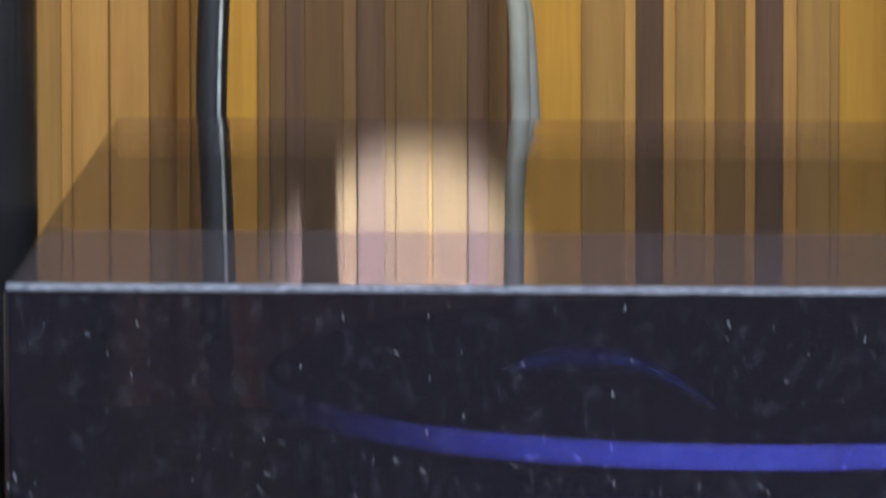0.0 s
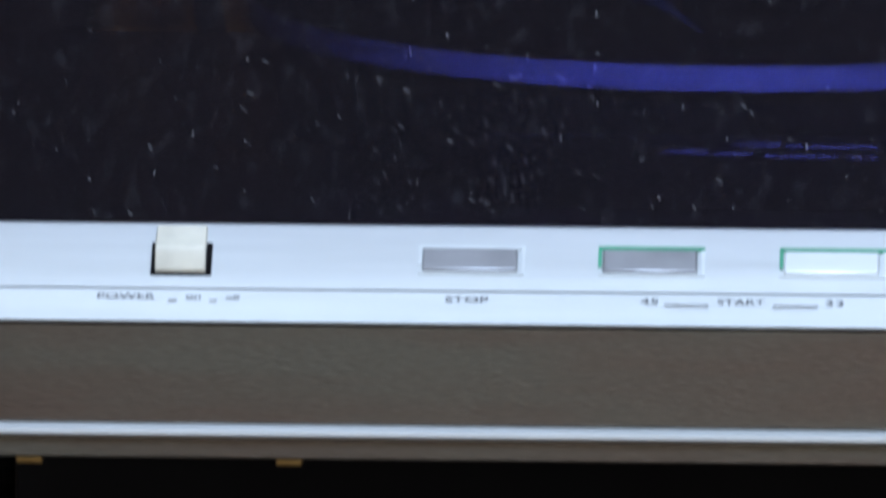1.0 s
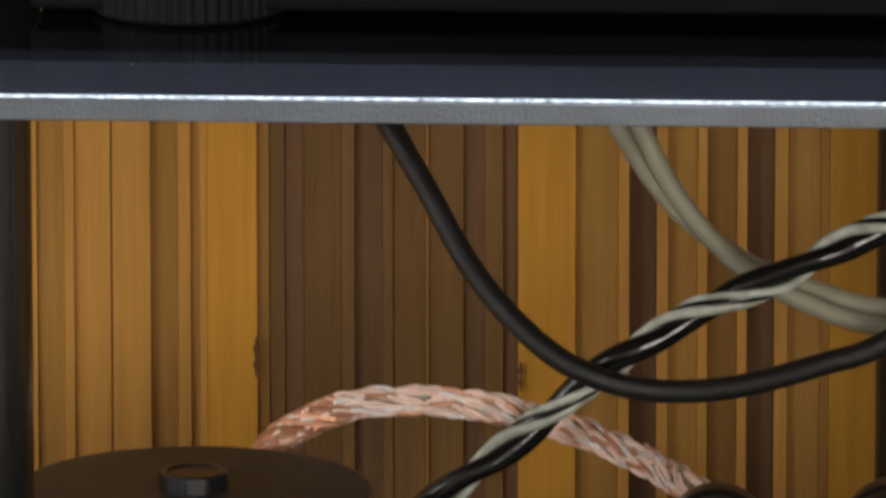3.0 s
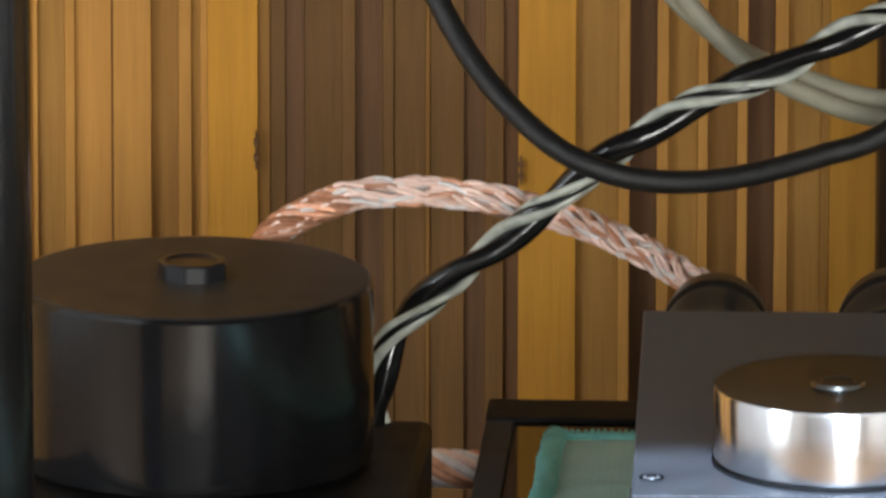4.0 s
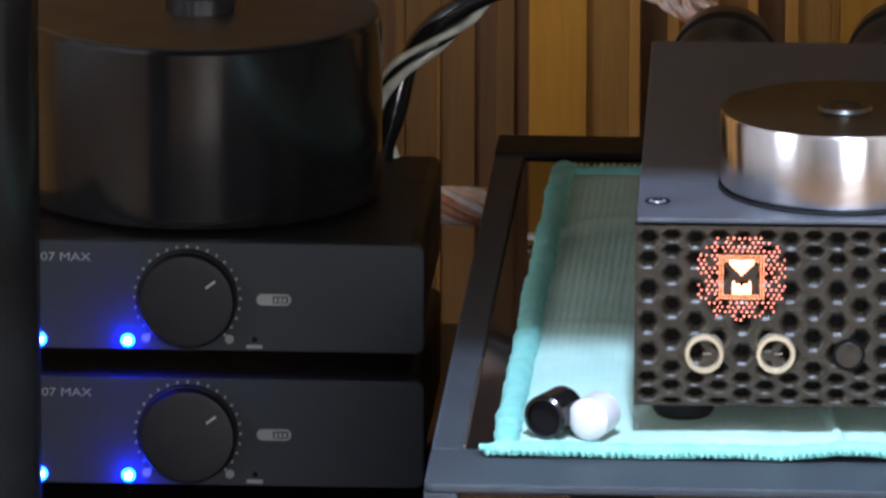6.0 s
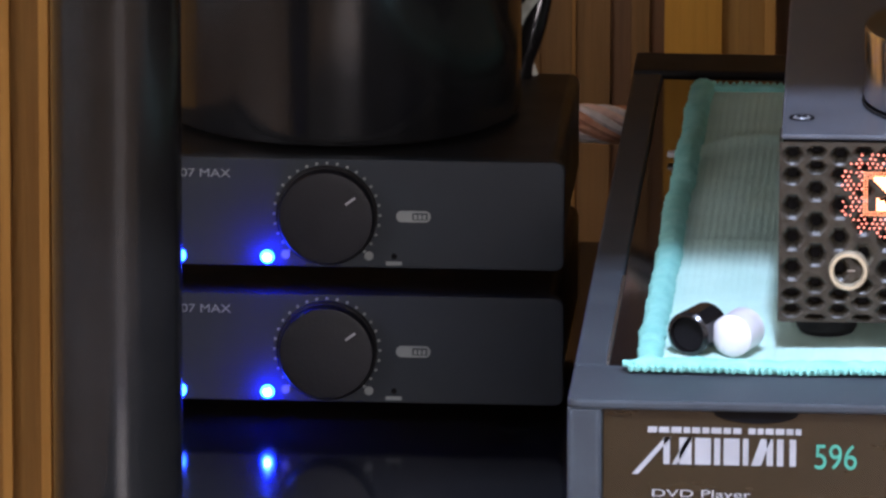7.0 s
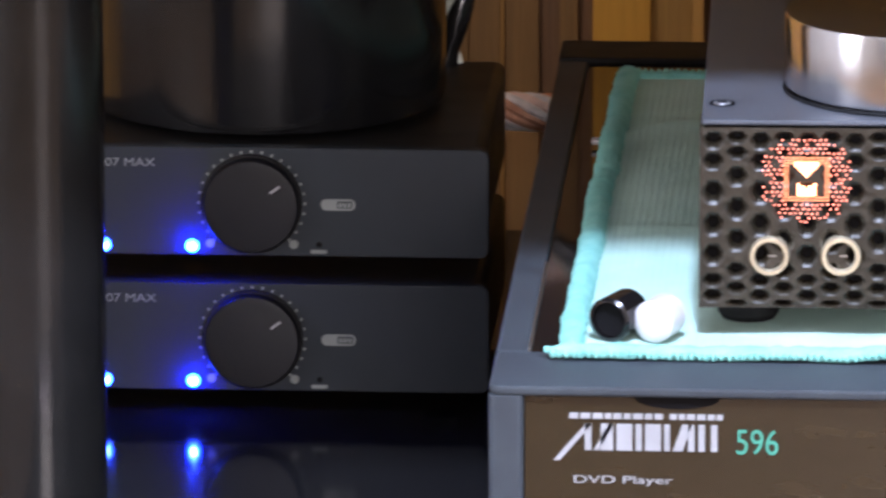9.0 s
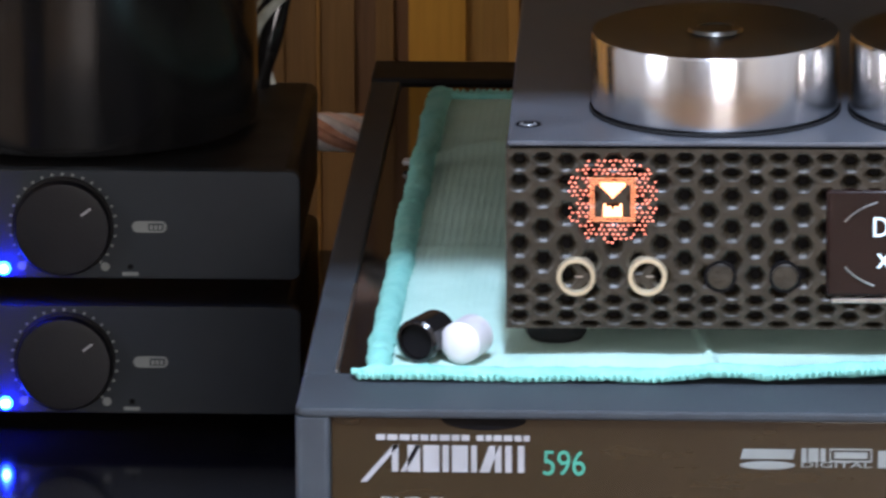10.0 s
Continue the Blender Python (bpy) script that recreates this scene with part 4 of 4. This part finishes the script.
for x in (0.1212, 0.1440):
    ring = Matrix.Translation((x, DY, 0.6382)) @ FRONT
    push = part("push_button", lathe([(0, 0.0016), (0.0042, 0.0016), (0.0047, 0.0011), (0.0047, -0.003)], 36, ring), dac_front, dac)
    part("collar", lathe([(0.0048, -0.002), (0.0048, 0.0008), (0.0057, 0.0008), (0.0057, -0.002)], 36, ring), recess, push)
disp = part("display", box(SCREEN[0], SCREEN[1], DY - 0.0016, DY + 0.004, SCREEN[2], SCREEN[3], 0.0015, 3), screen_dark, dac, "dark brown display window")
part("display_sill", box(SCREEN[0] + 0.002, SCREEN[1], DY - 0.0018, DY + 0.002, SCREEN[2] - 0.0022, SCREEN[2] - 0.0004, 0.0004), steel_brushed, disp)
writing("lettering", "D", 0.1750, 0.6534, DY - 0.0020, 0.0070, 0.0052, oled, disp)
writing("lettering", "x", 0.1762, 0.6420, DY - 0.0020, 0.0052, 0.0050, oled, disp)
arc = bmesh.new()
for lo, hi in ((112, 150), (210, 245)):
    tube([Vector((0.1850 + 0.0230 * math.cos(radians(a)), DY - 0.0019, 0.6505 + 0.0165 * math.sin(radians(a)))) for a in np.linspace(lo, hi, 14)], 0.0003, 6, arc)
part("display_arc", arc, steel_brushed, disp)
# the glowing mark: a square of lit dots with two dark strokes, in a ring of scattered dots
MX, MZ, HALF, STEP = 0.0832, 0.6660, 0.0084, 0.00096
hot, rim, warm = bmesh.new(), bmesh.new(), bmesh.new()


def dot(bm, x, z, r):
    lathe([(0, 0.0005), (r, 0.0001)], 6, Matrix.Translation((x, DY - 0.0003, z)) @ FRONT, bm)


rng = random.Random(11)
span = int(0.0162 / STEP)
for i in range(-span, span + 1):
    for j in range(-span, span + 1):
        x, z = i * STEP, j * STEP
        if abs(x) <= HALF and abs(z) <= HALF:
            u, v = x / HALF, z / HALF
            w = abs(u)
            stroke = w < 0.74 and -0.7 < v < 0.66 and not v > 0.02 + 1.05 * w and not (w < 0.38 and v < -0.36 + 0.5 * w)
            if not stroke:
                dot(*((hot, MX + x, MZ + z, 0.00046) if w < 0.5 and abs(v) < 0.78 else (rim, MX + x, MZ + z, 0.00031)))
WIDE = 0.0019
for i in range(-10, 11):
    for j in range(-12, 13):
        x, z = (i + 0.5 * (j % 2)) * WIDE, j * WIDE * 0.82
        if max(abs(x), abs(z)) > HALF + 0.0001 and (abs(x) ** 3 + abs(z) ** 3) ** (1 / 3) < 0.0156 and rng.random() < 1.0 - 0.35 * (math.hypot(x, z) / 0.0157) ** 4:
            dot(warm, MX + x + rng.uniform(-0.0002, 0.0002), MZ + z + rng.uniform(-0.0002, 0.0002), rng.uniform(0.00034, 0.00044))
part("glowing_mark", hot, led_hot, dac, "lit orange mark made of dots")
part("mark_border", rim, led_amber, dac)
tagged(part("glowing_dots", warm, led_orange, dac), kind="stuff")

dac.matrix_world = Matrix.Translation((DX0, DY, 0)) @ Matrix.Rotation(radians(1.0), 4, "Z") @ Matrix.Translation((-DX0, -DY, 0))

# polished discs on the converter


def disc(x, label):
    ob = thing("polished_weight", label, "weight", "polished steel weights", at=(x, DY + 0.008 + 0.0443, DZ1))
    part("body", lathe([(0, 0.0), (0.0425, 0.0), (0.0437, 0.0012), (0.0443, 0.003), (0.0443, 0.027), (0.0437, 0.0284)], 96), chrome, ob)
    part("top", lathe([(0, 0.0283), (0.0420, 0.0283), (0.0437, 0.0284)], 96), dimmed_steel, ob)
    # dark ring drawn in place of the disc's contact shadow
    part("contact_shadow_ring", lathe([(0.0425, 0.0), (0.0447, 0.0), (0.0449, 0.0007), (0.0444, 0.0013)], 96), rubber, ob)
    part("boss", lathe([(0.0, 0.0292), (0.0060, 0.0292), (0.0064, 0.0297), (0.0092, 0.0297), (0.0099, 0.0284)], 40), dimmed_steel, ob)
    return ob


disc(0.1180, "polished steel disc weight with a central boss, on the converter")
disc(0.2100, "polished steel disc weight with a central boss, on the converter")

# plugs and cables behind the converter
def plug(x, z, r, label):
    ob = thing("plug", label, "plug", "plugs behind the converter")
    m = Matrix.Translation((x, 0.407, z)) @ FRONT
    part("shell", lathe([(0, 0.0), (r * 0.7, 0.0), (r * 0.97, 0.004), (r, 0.010), (r, 0.044), (r * 0.9, 0.048), (r * 0.9, 0.064), (0, 0.064)], 48, m), black_paint, ob)
    part("grip_ring", lathe([(r * 0.99, 0.020), (r * 1.03, 0.021), (r * 1.03, 0.028), (r * 0.99, 0.029)], 48, m), rubber, ob)
    return ob


plug(0.0675, 0.6655, 0.0205, "round black plug behind the converter")
plug(0.1365, 0.6665, 0.0225, "round black plug behind the converter")


# ---------------------------------------------------------------- cables
def round_path(path, offset, phase, turn, wobble=0.0):
    """A path that winds round another; the phase is counted from the side that faces the room, and turn gives the angle at each length."""
    out, gone = [], 0.0
    for i, p in enumerate(path):
        d = (path[min(i + 1, len(path) - 1)] - path[max(i - 1, 0)]).normalized()
        gone += (p - path[i - 1]).length if i else 0.0
        near = Vector((0, -1, 0))
        near = (near - d * near.dot(d)).normalized()
        a = phase + turn(gone) + wobble * math.sin(gone * 160 + phase)
        out.append(p + offset * (math.cos(a) * near + math.sin(a) * d.cross(near)))
    return out


def braided(name, label, points, ropes, spread, wires, lay, wire, tones, n=36):
    """Several thin ropes that lie side by side with a slow turn, each of wires laid round one another."""
    ob = thing(name, label, "cable")
    path = spline(points, n)
    for k in range(ropes):
        rope = round_path(path, spread, 2 * math.pi * k / ropes, lambda s: 2 * math.pi * s / 0.16, 0.25)
        for j in range(wires):
            way = 1 if (j + k) % 2 else -1
            part("strand", tube(round_path(rope, wire * 1.12, 2 * math.pi * j / wires + k, lambda s, way=way: way * 2 * math.pi * s / lay), lambda s, j=j: wire * (1 + 0.12 * math.sin(s * 150 + 2 * j)), 7), tones[(j + 2 * k) % len(tones)], ob)
    return ob


ARCH = [(-0.124, 0.52, 0.610), (-0.121, 0.51, 0.650), (-0.1129, 0.505, 0.6715), (-0.0983, 0.505, 0.6825), (-0.0804, 0.505, 0.6899), (-0.0647, 0.505, 0.6919), (-0.0513, 0.505, 0.6919), (-0.0265, 0.503, 0.6904), (-0.0040, 0.500, 0.6857), (0.0191, 0.480, 0.6831), (0.0401, 0.450, 0.6805), (0.0551, 0.425, 0.6781), (0.0643, 0.410, 0.6762)]
arch = braided("copper_cable", "braided pink copper and silver cable arched to the plug", ARCH, 7, 0.0044, 3, 0.026, 0.00100, (pink_wire, silver_wire, pink_wire, copper, pink_wire))
# bare copper lay where the braid opens, near its lower end
BARE = spline(ARCH[1:5], 30)
for k in range(9):
    part("bare_strand", tube(round_path(BARE, 0.0049, 2 * math.pi * k / 9, lambda s: 2 * math.pi * s / 0.05), lambda s: 0.0017 * min(1.0, 6 * (1 - s) + 0.2), 7), (copper, copper, copper_dark)[k % 3], arch, "twisted bare copper")
low = thing("copper_cable", "twisted copper and silver cable low behind the player", "cable")
LOW = spline([(-0.11, 0.56, 0.561), (-0.06, 0.555, 0.566), (-0.035, 0.55, 0.5670), (0.0, 0.55, 0.566), (0.05, 0.555, 0.56)], 24)
for k in range(10):
    part("strand", tube(round_path(LOW, 0.0058, 2 * math.pi * k / 10, lambda s: 2 * math.pi * s / 0.07), 0.0021, 8), (copper, copper, silver_wire, silver_wire, silver_wire, copper, copper, silver_wire, pink_wire, silver_wire)[k], low)
twist = thing("twisted_cable", "glossy black and pale grey cables twisted together, rising across the wall", "cable")
TP = spline([(-0.064, 0.475, 0.575), (-0.0685, 0.472, 0.605), (-0.0676, 0.47, 0.6200), (-0.0627, 0.47, 0.6382), (-0.0549, 0.47, 0.6498), (-0.0382, 0.47, 0.6655), (-0.0205, 0.47, 0.6790), (-0.0028, 0.47, 0.6932), (0.0193, 0.47, 0.7123), (0.0413, 0.47, 0.7273),
             (0.0633, 0.47, 0.7401), (0.0875, 0.47, 0.7506), (0.1116, 0.47, 0.7633), (0.1291, 0.47, 0.7714), (0.18, 0.475, 0.79), (0.24, 0.49, 0.80)], 16)
LAY, FIRST = 0.079, 0.1125  # length of one turn, and where the black cable first comes to the front


def laid(s):
    return 2 * math.pi * (s - FIRST) / LAY


for tone, r, off, phase in ((black_wire, 0.0047, 0.0021, 0.0), (grey_wire, 0.0016, 0.0050, math.pi - 0.85), (grey_wire, 0.0022, 0.0044, math.pi + 0.35), (black_wire, 0.0020, 0.0040, math.pi - 0.25)):
    part("strand", tube(round_path(TP, off, phase, laid, 0.12), lambda s, r=r, phase=phase: r * (1 + 0.10 * math.sin(47 * s + 2 * phase)), 12), tone, twist)
loop = thing("power_cable", "thick black cable hanging in a loop before the wall", "cable")
part("sleeve", tube(spline([(-0.130, 0.60, 1.6), (-0.1380, 0.60, 1.30), (-0.1402, 0.60, 1.215), (-0.1420, 0.60, 1.15), (-0.1400, 0.60, 1.06), (-0.115, 0.58, 0.93), (-0.085, 0.54, 0.845), (-0.0701, 0.530, 0.8057), (-0.0628, 0.520, 0.7953), (-0.0497, 0.505, 0.7769), (-0.0345, 0.490, 0.7535), (-0.0182, 0.475, 0.7361), (0.0002, 0.460, 0.7228), (0.0160, 0.452, 0.7158), (0.0315, 0.451, 0.7112), (0.0512, 0.455, 0.7087), (0.0752, 0.465, 0.7090), (0.1059, 0.480, 0.7143), (0.1340, 0.490, 0.7233), (0.19, 0.52, 0.76), (0.25, 0.55, 0.85)], 14), lambda s: 0.0072 - 0.0026 * min(1, s * 2.4), 14), black_sleeve, loop)
# thin pale tube stands for the highlight down the black cable
part("sleeve", tube(spline([(-0.1265, 0.5933, 1.6), (-0.1345, 0.5933, 1.30), (-0.1367, 0.5933, 1.215), (-0.1385, 0.5933, 1.15), (-0.1365, 0.5933, 1.06)], 10), 0.0007, 8), grey_wire, loop)
flex = thing("grey_cable", "pale grey sheathed cable drooping before the wall", "cable")
FLEX = [(-0.021, 0.60, 1.6), (-0.0215, 0.60, 1.25), (-0.0180, 0.60, 1.185), (-0.014, 0.60, 1.10), (0.0, 0.58, 0.90), (0.017, 0.565, 0.825), (0.0240, 0.560, 0.8006), (0.0315, 0.560, 0.7857), (0.0400, 0.560, 0.7709), (0.0525, 0.560, 0.7549), (0.0661, 0.560, 0.7423), (0.0809, 0.555, 0.7337), (0.1025, 0.550, 0.7253), (0.1319, 0.540, 0.7199), (0.2, 0.53, 0.72)]
for k in (0, 1):
    part("sheath", tube(strand(spline(FLEX, 16), 0.0042, 0.8, 1.9 + k * math.pi), 0.0040, 12), sheath, flex)

# lamps on the ceiling, between the viewer and the rack
pendant = thing("ceiling_lamp", "small white ceiling lamp with a bare bulb", "lamp", at=(0.14, -1.06, 2.5))
part("rose", lathe([(0, 0.0), (0.05, 0.0), (0.05, -0.015), (0.02, -0.02), (0, -0.02)], 32), ceiling_paint, pendant)
part("stem", lathe([(0, -0.018), (0.008, -0.018), (0.008, -0.16), (0.018, -0.165), (0.018, -0.2), (0, -0.2)], 16), ceiling_paint, pendant)
part("bulb", lathe([(0, -0.233), (0.010, -0.232), (0.014, -0.222), (0.012, -0.21), (0.008, -0.2), (0, -0.2)], 24), lamp_glow, pendant, "glowing bulb")
spot = thing("spot_lamp", "small black ceiling spot turned to the wall", "lamp", at=(-0.4, -0.9, 2.5))
part("stem", lathe([(0, 0.0), (0.03, 0.0), (0.03, -0.01), (0.006, -0.012), (0.006, -0.2), (0, -0.2)], 24), black_paint, spot)
SPOT_M = Matrix.Translation((0, 0, -0.2)) @ Matrix.Rotation(radians(-58), 4, "X")
part("can", lathe([(0, 0.09), (0.028, 0.085), (0.034, 0.02), (0.034, 0.0), (0.032, 0.0), (0.03, 0.02), (0, 0.03)], 32, SPOT_M @ Matrix.Translation((0, 0, 0.03))), black_paint, spot)
